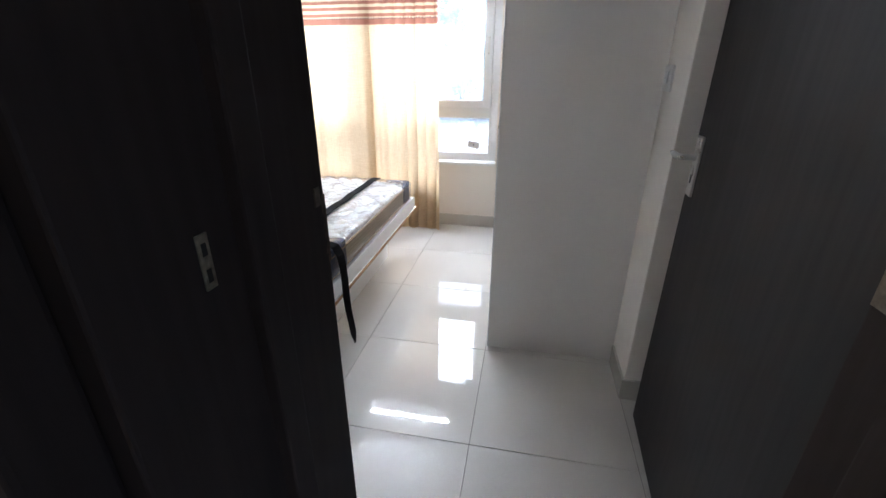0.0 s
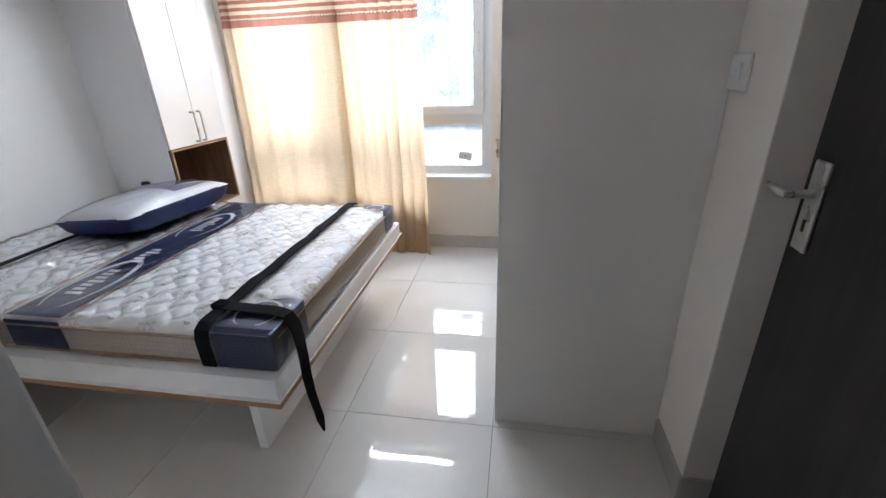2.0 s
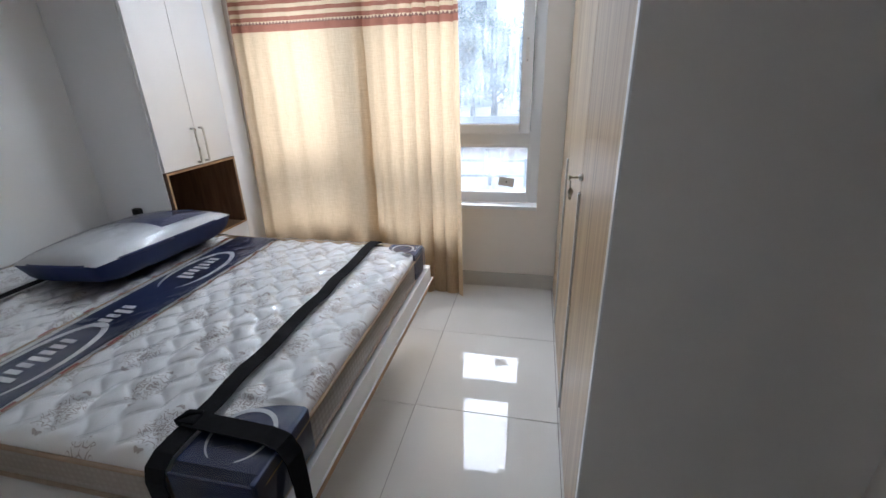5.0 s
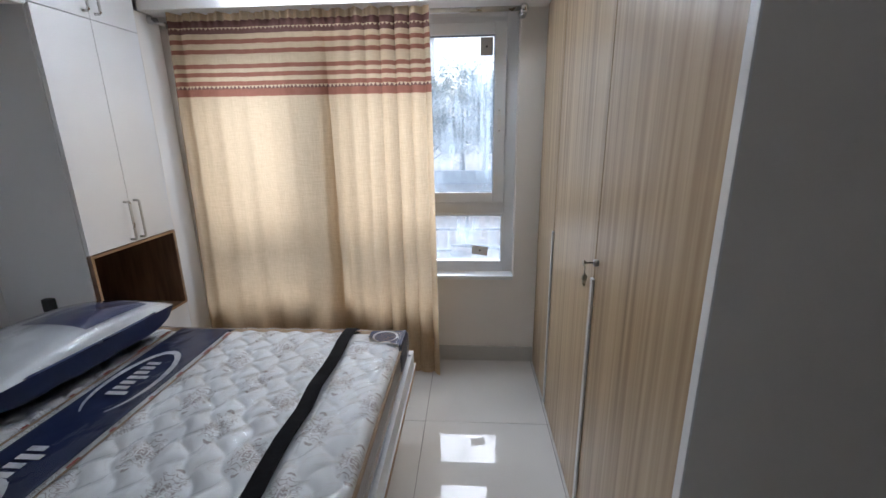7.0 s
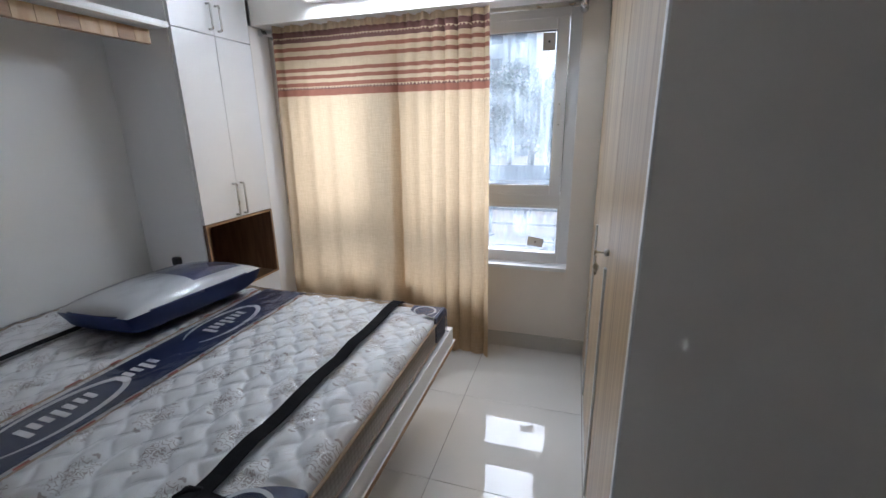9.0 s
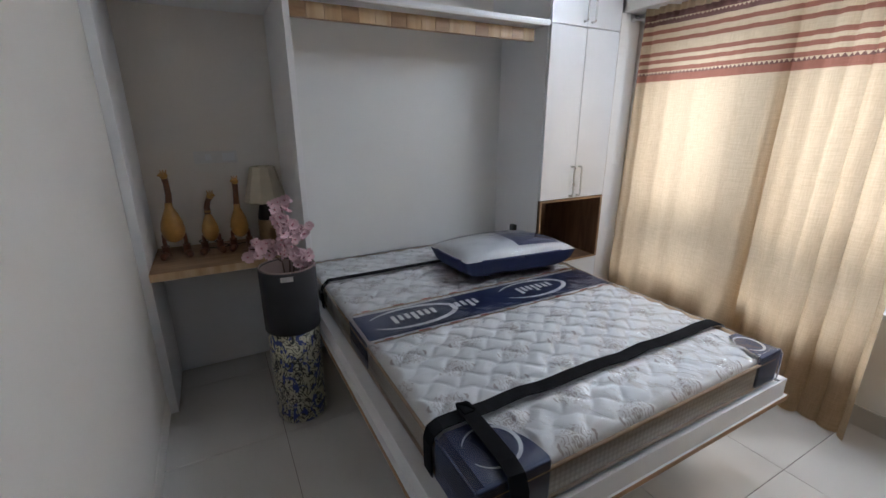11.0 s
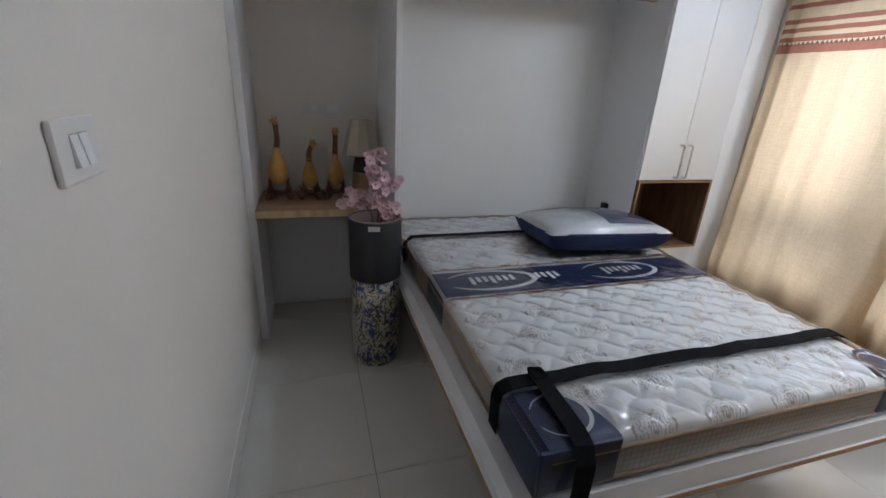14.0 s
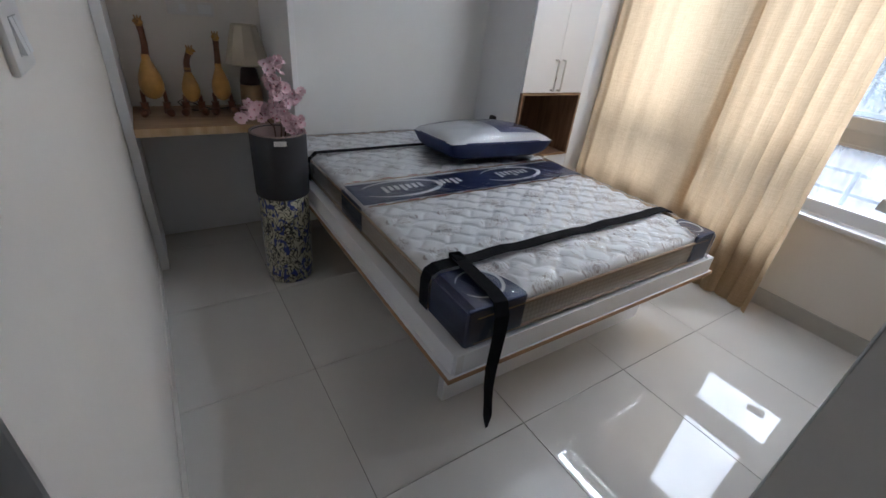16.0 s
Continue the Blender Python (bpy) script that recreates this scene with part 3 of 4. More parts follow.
# ---- curtain rod and the two curtain panels ----
rod = thing("curtain_rod", (-1.37, 6.40, 1.985), "steel curtain rod under the boxed beam", "curtain rod")
part("bar", tube([(-2.33, 6.385, 1.992), (-0.375, 6.385, 1.992)], 0.0125, 12), M_STEEL, rod)
for x in (-2.30, -0.38):
    br = part("bracket", tube([(x, 6.469, 1.985), (x, 6.455, 1.985), (x, 6.385, 1.985)], [0.022, 0.009, 0.009], 12), M_STEEL, rod)
    part("finial", lathe((x - (0.02 if x < -1 else -0.0), 6.385, 1.972), [(0.012, 0), (0.019, 0.008), (0.019, 0.030), (0.012, 0.04)], 14), M_STEEL, br)


def curtain(x0, x1, fold, group_label, seed):
    c = thing("curtain", ((x0 + x1) / 2, 6.36, 0.01), group_label, "curtain", "curtains on the rod")
    nx, nz = 220, 90
    bm, rows = bmesh.new(), []
    rnd = random.Random(seed)
    ph = [rnd.uniform(0, 6.3) for _ in range(6)]
    for j in range(nz + 1):
        v = j / nz
        z = 0.015 + (2.008 - 0.015) * v
        row = []
        for i in range(nx + 1):
            u = i / nx
            x = x0 + (x1 - x0) * u
            tight = fold(u)
            drop = 1 - v
            spread = (u - 0.5) * 0.06 * drop
            y = 6.352 - 0.075 * drop ** 1.6 * (0.35 + 0.65 * u)
            y += 0.023 * tight * math.sin(u * (x1 - x0) * 84 + ph[0] + 0.7 * math.sin(3 * v + ph[1])) * (0.55 + 0.45 * v)
            y += 0.012 * math.sin(u * 9 + ph[2] + 1.5 * v) * (0.4 + drop) + 0.006 * math.sin(u * 31 + ph[3] + 2.2 * v) * (0.5 + drop * 0.8)
            y += 0.004 * math.sin(z * 17 + u * 5 + ph[4]) * drop
            if v > 0.975:
                y = y + 0.01 * math.sin(u * (x1 - x0) * 150 + ph[5])
            wave = 0.005 * math.sin(u * 40 + ph[5]) * (v > 0.985)
            row.append(bm.verts.new((x + spread + 0.012 * tight * math.cos(u * (x1 - x0) * 84 + ph[0]), y, z + wave)))
        rows.append(row)
    for a, b in zip(rows, rows[1:]):
        for i in range(nx):
            bm.faces.new((a[i], a[i + 1], b[i + 1], b[i])).smooth = True
    part("cloth", bm, M_CLOTH, c)
    return c


curtain(-2.215, -1.39, lambda u: 0.10 + 0.5 * max(0, 1 - u / 0.14), "cream curtain with brown striped top, drawn nearly flat", 3)
curtain(-1.405, -0.845, lambda u: 0.22 + 0.75 * min(1, max(0, (u - 0.3) / 0.25)), "cream curtain with brown striped top, gathered in folds", 8)

# ---- fitted bed unit ----
unit = thing("wall_bed_unit", (FRONT_X, 4.95, 0), "white laminate fold-down bed wall unit with shelves", "wall unit")
part("side_panel", box(BACK_X + 0.002, -2.482, 3.592, 3.630, 0.0, TOP - 0.002, bevel=0.002), M_LAM, unit)
part("divider", box(BACK_X + 0.002, FRONT_X, 4.288, 4.314, 0.0, TOP - 0.002, bevel=0.002), M_LAM, unit)
part("tower_side", box(BACK_X + 0.002, FRONT_X - 0.019, 5.722, 5.744, 0.0, TOP - 0.002, bevel=0.002), M_LAM, unit)
part("back_panel", box(-2.80, -2.782, 4.315, 5.721, 0.0, 1.895, bevel=0.001), M_PANEL, unit, "pale grey back panel")
part("desk_back", box(BACK_X + 0.003, BACK_X + 0.012, 3.631, 4.287, 0.004, 0.698), M_LAM, unit)
shelf = part("shelf", box(-2.82, FRONT_X - 0.003, 4.315, 5.721, 1.896, 1.921, bevel=0.002), M_LAM, unit)
part("nosing", box(FRONT_X - 0.018, FRONT_X + 0.012, 4.316, 5.690, 1.886, 1.898, bevel=0.003), M_EDGE, shelf)
part("shelf", box(BACK_X + 0.003, -2.42, 3.631, 4.287, 1.905, 1.935, bevel=0.002), M_LAM, unit)
part("filler", box(-2.66, -2.50, 3.631, 3.765, 1.936, TOP - 0.002, bevel=0.002), M_LAM, unit)
strip = part("timber_strip", box(-2.43, -2.405, 4.318, 5.675, 1.818, 1.884, bevel=0.002), M_DESK, unit, "striped timber bed stop strip")
for k in range(17):
    y = 4.32 + k * 0.0797
    ob = part("block", box(-2.4048, -2.3995, y, y + 0.0775, 1.819, 1.883, bevel=0.0008), M_STRIP if k % 3 else M_DESK, strip)
desk = thing("desk_shelf", (-2.66, 3.96, 0.70), "brown wood-grain desk shelf fixed in the wall unit", "shelf")
part("board", box(BACK_X + 0.013, -2.438, 3.632, 4.286, 0.700, 0.740, bevel=0.003), M_DESK, desk)
part("edging", box(-2.4379, -2.4365, 3.633, 4.285, 0.702, 0.738, bevel=0.0005), M_STRIP, desk)

tower = thing("storage_tower", (FRONT_X, 6.0, 0), "tall white cupboard with an open walnut niche", "cupboard")
bm = bmesh.new()
add_box(bm, BACK_X + 0.002, FRONT_X - 0.020, 6.262, 6.282, 0.0, TOP - 0.002)
add_box(bm, BACK_X + 0.002, FRONT_X - 0.020, 5.745, 6.262, 0.0, 0.06)
add_box(bm, BACK_X + 0.002, FRONT_X - 0.020, 5.745, 6.262, 0.895, 0.91)
add_box(bm, BACK_X + 0.002, FRONT_X - 0.020, 5.745, 6.262, 0.44, 0.458)
part("carcass", bm, M_LAM, tower)
part("filler_panel", box(BACK_X + 0.002, FRONT_X - 0.004, 6.284, WIN_Y - 0.012, 0.0, 2.015, bevel=0.002), M_WALL, tower, "cream filler panel beside the curtain")
NB, NF = BACK_X + 0.05, FRONT_X + 0.002
for nm, a in (("niche_side", (NB, NF, 5.728, 5.742, 0.467, 0.885)), ("niche_side", (NB, NF, 6.260, 6.276, 0.467, 0.885)), ("niche_floor", (NB, NF, 5.728, 6.276, 0.458, 0.467)),
              ("niche_top", (NB, NF, 5.728, 6.276, 0.885, 0.895)), ("niche_back", (NB - 0.012, NB, 5.728, 6.276, 0.458, 0.895))):
    part(nm, box(*a), M_NICHE, tower, "dark walnut lining board")
bm = bmesh.new()
for a in ((5.727, 5.740, 0.459, 0.894), (6.263, 6.277, 0.459, 0.894), (5.740, 6.263, 0.459, 0.472), (5.740, 6.263, 0.881, 0.894)):
    add_box(bm, NF, NF + 0.003, *a, bevel=0.001)
part("niche_trim", bm, M_DESK, tower, "lighter wood edge round the niche")


def pull_handle(parent, y, z0, z1):
    h = part("handle", tube([(FRONT_X, y, z0), (FRONT_X + 0.024, y, z0), (FRONT_X + 0.028, y, z0 + 0.005), (FRONT_X + 0.028, y, z1 - 0.005), (FRONT_X + 0.024, y, z1), (FRONT_X, y, z1)], 0.006, 8), M_STEEL, parent, "brushed steel bar handle")
    return h


for y0, y1, hy in ((5.727, 6.001, 5.972), (6.004, 6.278, 6.034)):
    d = part("door", box(FRONT_X - 0.018, FRONT_X, y0, y1, 0.898, 1.905, bevel=0.0015), M_LAM, tower)
    pull_handle(d, hy, 0.915, 1.10)
    d = part("door", box(FRONT_X - 0.018, FRONT_X, y0, y1, 1.909, TOP - 0.01, bevel=0.0015), M_LAM, tower)
    pull_handle(d, hy, 1.935, 2.06)
dr = part("drawer_front", box(FRONT_X - 0.018, FRONT_X, 5.727, 6.278, 0.065, 0.455, bevel=0.0015), M_LAM, tower)
part("knob", tube([(FRONT_X, 6.06, 0.385), (FRONT_X + 0.012, 6.06, 0.385), (FRONT_X + 0.016, 6.06, 0.385), (FRONT_X + 0.022, 6.06, 0.385)], [0.005, 0.005, 0.011, 0.009], 12), M_BRASS, dr, "small brass knob")

# ---- wardrobe ----
ward = thing("wardrobe", (0.05, 5.58, 0), "tall wardrobe with oak-grain doors and grey end panel", "wardrobe")
part("end_panel", box(-0.247, RIGHT_X - 0.002, 4.702, 4.722, 0.002, TOP - 0.002, bevel=0.001), M_ENDP, ward, "plain off-white end panel")
part("edge_strip", box(-0.252, -0.2472, 4.700, 4.7235, 0.002, TOP - 0.002, bevel=0.001), M_UPVC, ward, "white edge strip")
# carcass borrows the dark door colour as painted shade between the oak doors
part("carcass", box(-0.205, RIGHT_X - 0.002, 4.7225, WIN_Y - 0.012, 0.002, TOP - 0.003), M_DOOR, ward, "carcass coloured dark to paint shade into the door gaps")
for y0, y1 in ((4.7245, 5.331), (5.337, 5.998), (6.004, WIN_Y - 0.013)):
    part("door", box(-0.250, -0.2285, y0, y1, 0.012, TOP - 0.012, bevel=0.0015), M_OAK, ward)
for y, z1 in ((5.334, 0.95), (6.001, 0.95)):
    part("edge_handle", box(-0.2585, -0.2502, y - 0.012, y + 0.012, 0.03, z1, bevel=0.0015), M_ALU, ward, "slim aluminium edge handle strip")
lk = part("lock", tube([(-0.250, 5.308, 1.01), (-0.262, 5.308, 1.01), (-0.264, 5.308, 1.01)], [0.011, 0.011, 0.006], 14), M_STEEL, ward, "small cylinder lock")
part("key", add_tube(tube([(-0.263, 5.308, 1.01), (-0.285, 5.308, 1.01), (-0.293, 5.308, 1.01), (-0.295, 5.308, 1.01)], [0.003, 0.003, 0.010, 0.010], 8), [(-0.288, 5.310, 1.0), (-0.287, 5.313, 0.975), (-0.286, 5.313, 0.962), (-0.286, 5.313, 0.935), (-0.286, 5.313, 0.932)], [0.002, 0.002, 0.010, 0.004, 0.003], 8), M_BRASS, lk, "keys hanging from the lock")

# ---- fold-down bed ----
bed = thing("fold_down_bed", (-1.8, 5.04, 0), "white fold-down bed base with brown board edges", "bed")
BX0, BX1 = -2.77, -0.892
part("base_board", box(-2.30, BX1, 4.302, 5.778, 0.358, 0.374, bevel=0.001), M_LAM, bed)
bm = bmesh.new()
for a in ((-2.29, BX1 + 0.002, 4.300, 4.3025), (-2.29, BX1 + 0.002, 5.7775, 5.780)):
    add_box(bm, *a, 0.3575, 0.3745)
add_box(bm, BX1, BX1 + 0.0025, 4.3025, 5.7775, 0.3575, 0.3745)
part("edging", bm, M_PLY, bed, "brown edge banding of the base board")
part("frame_box", box(-2.76, -0.905, 4.326, 5.715, 0.3745, 0.442, bevel=0.002), M_LAM, bed)
part("front_rail", box(-0.9049, -0.898, 4.326, 5.752, 0.375, 0.452, bevel=0.0015), M_LAM, bed)
part("side_rail", box(-2.30, -0.905, 4.318, 4.3258, 0.375, 0.452, bevel=0.0015), M_LAM, bed)
part("side_rail", box(-2.30, -0.905, 5.7155, 5.752, 0.375, 0.452, bevel=0.0015), M_LAM, bed)
part("leg_panel", box(-1.128, -1.093, 4.445, 5.665, 0.0, 0.3575, bevel=0.0015), M_LAM, bed)
part("joint_block", box(-0.8978, -0.8965, 4.327, 4.352, 0.377, 0.450, bevel=0.0005), M_EDGE, bed)

MX0, MX1, MY0, MY1, MZ0, MZ1 = -2.74, -0.925, 4.372, 5.69, 0.443, 0.572


def pressed(x, y):
    """How far straps, band and corner labels flatten the quilting."""
    if abs(x + 1.15) < 0.036 or abs(x + 2.372) < 0.03:
        return 0.25
    if -1.965 < x < -1.665:
        return 0.18
    if x > MX1 - 0.21 and (y < MY0 + 0.225 or y > MY1 - 0.14):
        return 0.18
    return 1.0


def quilt_height(x, y):
    w = 0.010 * math.sin(y * 62)
    a, b = (x + w + 0.75 * y) / 0.1, (x + w - 0.75 * y) / 0.1
    return 0.016 * pressed(x, y) * math.sqrt(abs(math.sin(math.pi * a) * math.sin(math.pi * b)))


def soft_pad(x0, x1, y0, y1, z0, z1, nx, ny, height, r=0.03, sides=True):
    """A padded slab: a fine top that rolls over at its rim, and upright sides."""
    bm, rows = bmesh.new(), []
    for i in range(nx + 1):
        row = []
        for j in range(ny + 1):
            x, y = x0 + (x1 - x0) * i / nx, y0 + (y1 - y0) * j / ny
            d = min(x - x0, x1 - x, y - y0, y1 - y)
            k = min(1.0, d / r)
            z = z1 - r * 0.6 * (1 - math.sqrt(max(0, 1 - (1 - k) ** 2))) + height(x, y) * k
            row.append(bm.verts.new((x, y, z)))
        rows.append(row)
    for a, b in zip(rows, rows[1:]):
        for j in range(ny):
            bm.faces.new((a[j], b[j], b[j + 1], a[j + 1])).smooth = True
    if sides:
        rim = [rows[i][0] for i in range(nx + 1)] + [rows[nx][j] for j in range(1, ny + 1)] + [rows[i][ny] for i in range(nx - 1, -1, -1)] + [rows[0][j] for j in range(ny - 1, 0, -1)]
        low = [bm.verts.new((v.co.x, v.co.y, z0)) for v in rim]
        for k in range(len(rim)):
            q = (k + 1) % len(rim)
            bm.faces.new((rim[k], low[k], low[q], rim[q])).smooth = True
    bmesh.ops.recalc_face_normals(bm, faces=bm.faces)
    return bm


matt = thing("mattress", (-1.83, 5.03, MZ0), "white quilted mattress still in clear plastic wrap", "mattress")
part("quilted_top", soft_pad(MX0 + 0.004, MX1 - 0.004, MY0 + 0.004, MY1 - 0.004, MZ0 + 0.09, MZ1, 330, 240, quilt_height), M_QUILT, matt, "cream quilting printed with brown scrolls")
part("border", box(MX0, MX1, MY0, MY1, MZ0, MZ1 - 0.018, bevel=0.02), M_SIDE, matt, "beige mesh side border")


def rim_loop(inset, z, r=0.03):
    pts = []
    for cx, cy, a0 in ((MX1 - r, MY0 + r, -90), (MX1 - r, MY1 - r, 0), (MX0 + r, MY1 - r, 90), (MX0 + r, MY0 + r, 180)):
        for k in range(6):
            a = radians(a0 + 18 * k)
            pts.append((cx + (r - inset) * math.cos(a), cy + (r - inset) * math.sin(a), z))
    return pts + [pts[0]]


part("piping", tube(rim_loop(-0.002, MZ1 - 0.022), 0.006, 8), M_TAN, matt, "tan fabric piping")
part("piping", tube(rim_loop(-0.002, MZ0 + 0.012), 0.006, 8), M_TAN, matt, "tan fabric piping")

# printed band across the bed, with crescents and bars in place of the maker's mark
BAND0, BAND1 = -1.925, -1.70


def flat_patch(x0, x1, y0, y1, lift, nx, ny):
    return soft_pad(x0, x1, y0, y1, MZ1, MZ1 + lift, nx, ny, lambda x, y: 0.35 * quilt_height(x, y), r=0.004, sides=False)


band = part("printed_band", flat_patch(BAND0, BAND1, MY0 + 0.008, MY1 - 0.008, 0.009, 30, 120), M_NAVYLABEL, matt, "dark navy printed label band")
for y, s in ((MY0 - 0.006, 1), (MY1 + 0.006, -1)):
    part("band_side", box(BAND0, BAND1, min(y, y + 0.004 * s), max(y, y + 0.004 * s), MZ0 + 0.012, MZ1 - 0.004, bevel=0.001), M_NAVYLABEL, matt)


def crescent(cx, cy, ax, ay, z, w):
    """A ring in print that is thick at one end and fades out at the other."""
    bm, inner, outer = bmesh.new(), [], []
    for k in range(33):
        a = radians(25 + 310 * k / 32) + math.pi / 2
        t = w * (0.25 + 0.75 * math.sin(math.pi * k / 32))
        inner.append(bm.verts.new((cx + (ax - t) * math.cos(a), cy - (ay - t) * math.sin(a), z)))
        outer.append(bm.verts.new((cx + ax * math.cos(a), cy - ay * math.sin(a), z)))
    for k in range(32):
        bm.faces.new((inner[k], outer[k], outer[k + 1], inner[k + 1]))
    bmesh.ops.recalc_face_normals(bm, faces=bm.faces)
    return bm


for cy, ay in ((4.62, 0.21), (5.27, 0.20), (5.66, 0.02)):
    if ay > 0.1:
        part("crescent_print", crescent(-1.81, cy, 0.095, ay, MZ1 + 0.0145, 0.024), M_SILVER, matt)
for y0, n in ((4.52, 7), (4.80, 5), (5.18, 7)):
    for k in range(n):
        bm = box(-1.845, -1.795 + (0.02 if k in (0, 3) else 0), y0 + 0.031 * k, y0 + 0.031 * k + 0.018, MZ1 + 0.0145, MZ1 + 0.0152)
        part("print_bar", bm, M_SILVER, matt)
for x0 in (BAND0 - 0.030, BAND1 + 0.018):
    part("stitched_line", flat_patch(x0, x0 + 0.010, MY0 + 0.02, MY1 - 0.02, 0.009, 3, 60), M_TAN, matt)
    for k in range(9):
        y = MY0 + 0.06 + 0.145 * k + 0.03 * math.sin(k * 3.1)
        part("red_dash", box(x0 + 0.001, x0 + 0.009, y, y + 0.035 + 0.02 * math.sin(k), MZ1 + 0.0125, MZ1 + 0.0137), M_RED, matt)


def corner_tag(y_edge, s, size_x, size_y, name_label):
    """Navy printed corner that folds over the mattress edge."""
    x0 = MX1 - size_x
    ya, yb = sorted((y_edge + 0.004 * s, y_edge + size_y * s))
    bm, vs = bmesh.new(), []
    for k in range(13):
        a = k / 12
        x = x0 + size_x * a
        reach = size_y * (1 - 0.45 * (1 - a) ** 2.5)
        vs.append((bm.verts.new((x, y_edge - 0.006 * s, MZ1 - 0.01)), bm.verts.new((x, y_edge + 0.018 * s, MZ1 + 0.013)), bm.verts.new((x, y_edge + reach * s, MZ1 + 0.013))))
    low = []
    for a, b in zip(vs, vs[1:]):
        bm.faces.new((a[0], b[0], b[1], a[1]))
        bm.faces.new((a[1], b[1], b[2], a[2]))
    bmesh.ops.recalc_face_normals(bm, faces=bm.faces)
    tag = part("corner_tag", bm, M_NAVYLABEL, matt, name_label)
    q0, q1 = sorted((y_edge - 0.006 * s, y_edge + size_y * s))
    part("tag_front", box(MX1 - 0.006, MX1 + 0.007, q0, q1, MZ0 + 0.004, MZ1 + 0.012, bevel=0.006), M_NAVYLABEL, matt)
    q0, q1 = sorted((y_edge - 0.008 * s, y_edge - 0.002 * s))
    part("tag_side", box(x0, MX1, q0, q1, MZ0 + 0.004, MZ1 + 0.004, bevel=0.002), M_NAVYLABEL, matt)
    part("crescent_print", crescent(x0 + size_x * 0.5, y_edge + size_y * 0.5 * s, size_x * 0.38, size_y * 0.38, MZ1 + 0.0145, 0.012), M_SILVER, matt)


corner_tag(MY0, 1, 0.20, 0.215, "navy printed corner label")
corner_tag(MY1, -1, 0.14, 0.13, "navy printed corner label")


def wrap_bumps(x, y):
    """Loose film: long taut wrinkles running to the foot edge, flat over the rest."""
    loose = min(1, max(0, (x + 1.20) / 0.10))
    ridge = 0.0
    along, across = 0.86 * x + 0.51 * y, 0.51 * x - 0.86 * y
    for f, a in ((13, 0.0090), (29, 0.0055)):
        q = noise.noise(Vector((along * f * 0.34, across * f, f)))
        ridge += a * (1 - abs(q) * 2.4)
    return ridge * (0.05 + 0.95 * loose) * (0.3 + 0.7 * pressed(x, y)) + 0.62 * quilt_height(x, y)


part("plastic_wrap", soft_pad(MX0 - 0.012, MX1 + 0.014, MY0 - 0.012, MY1 + 0.012, MZ0 + 0.01, MZ1 + 0.0135, 300, 340, wrap_bumps, r=0.035), M_FILM, matt, "clear crinkled plastic wrap").visible_shadow = False

# straps
strap = thing("bed_strap", (-1.15, 5.03, MZ1), "black webbing strap tied across the mattress with a hanging tail", "strap")
SZ = MZ1 + 0.026
pts = [(-1.150, MY0 - 0.016, 0.452), (-1.150, MY0 - 0.018, MZ1 - 0.02), (-1.150, MY0 - 0.008, MZ1 + 0.012), (-1.150, MY0 + 0.02, SZ)]
pts += [(-1.152 + 0.004 * math.sin(k * 1.3), MY0 + 0.06 + 0.0625 * k, SZ + 0.002 * math.sin(k * 2.1)) for k in range(20)]
pts += [(-1.148, MY1 - 0.02, SZ), (-1.148, MY1 + 0.012, MZ1 + 0.008), (-1.148, MY1 + 0.018, MZ1 - 0.03), (-1.148, MY1 + 0.016, 0.456)]
part("band", ribbon(pts, (0.025, 0, 0)), M_STRAP, strap)
bm = bmesh.new()
add_box(bm, -1.185, -1.135, 4.462, 4.50, SZ - 0.002, SZ + 0.016, bevel=0.006)
add_tube(bm, [(-1.185, 4.465, SZ + 0.008), (-1.165, 4.49, SZ + 0.018), (-1.14, 4.50, SZ + 0.01)], 0.008, 8)
part("knot", bm, M_STRAP, strap)
tail = [(-1.16, 4.480, SZ + 0.010), (-1.10, 4.480, SZ + 0.006), (-1.02, 4.478, SZ + 0.004), (-0.955, 4.475, SZ + 0.003), (-0.915, 4.472, SZ - 0.006), (-0.893, 4.468, 0.555),
        (-0.882, 4.460, 0.50), (-0.876, 4.452, 0.44), (-0.874, 4.447, 0.37), (-0.872, 4.450, 0.29), (-0.868, 4.458, 0.22), (-0.866, 4.466, 0.16), (-0.862, 4.470, 0.10)]
turn = [(0.004, 0.024, 0)] * 6 + [(0.004, 0.022, 0), (0.006, 0.019, 0), (0.008, 0.016, 0), (0.010, 0.011, 0.002), (0.012, 0.007, 0.003), (0.010, 0.010, 0.006), (0.002, 0.003, 0.004)]
part("tail", ribbon(tail, turn, 0.004), M_STRAP, strap)
strap2 = thing("bed_strap", (-2.37, 5.0, MZ1), "black webbing strap across the head of the mattress", "strap")
pts = [(-2.372, MY0 - 0.018, 0.45), (-2.372, MY0 - 0.018, MZ1 - 0.01), (-2.370, MY0 + 0.02, SZ)] + [(-2.372 + 0.003 * math.sin(k), MY0 + 0.1 + 0.1 * k, SZ) for k in range(12)] + [(-2.372, MY1 - 0.02, SZ), (-2.372, MY1 + 0.015, MZ1)]
part("band", ribbon(pts, (0.02, 0, 0)), M_STRAP, strap2)
part("buckle", box(-2.40, -2.345, MY0 - 0.03, MY0 - 0.016, 0.49, 0.545, bevel=0.005), M_BLACK, strap2)


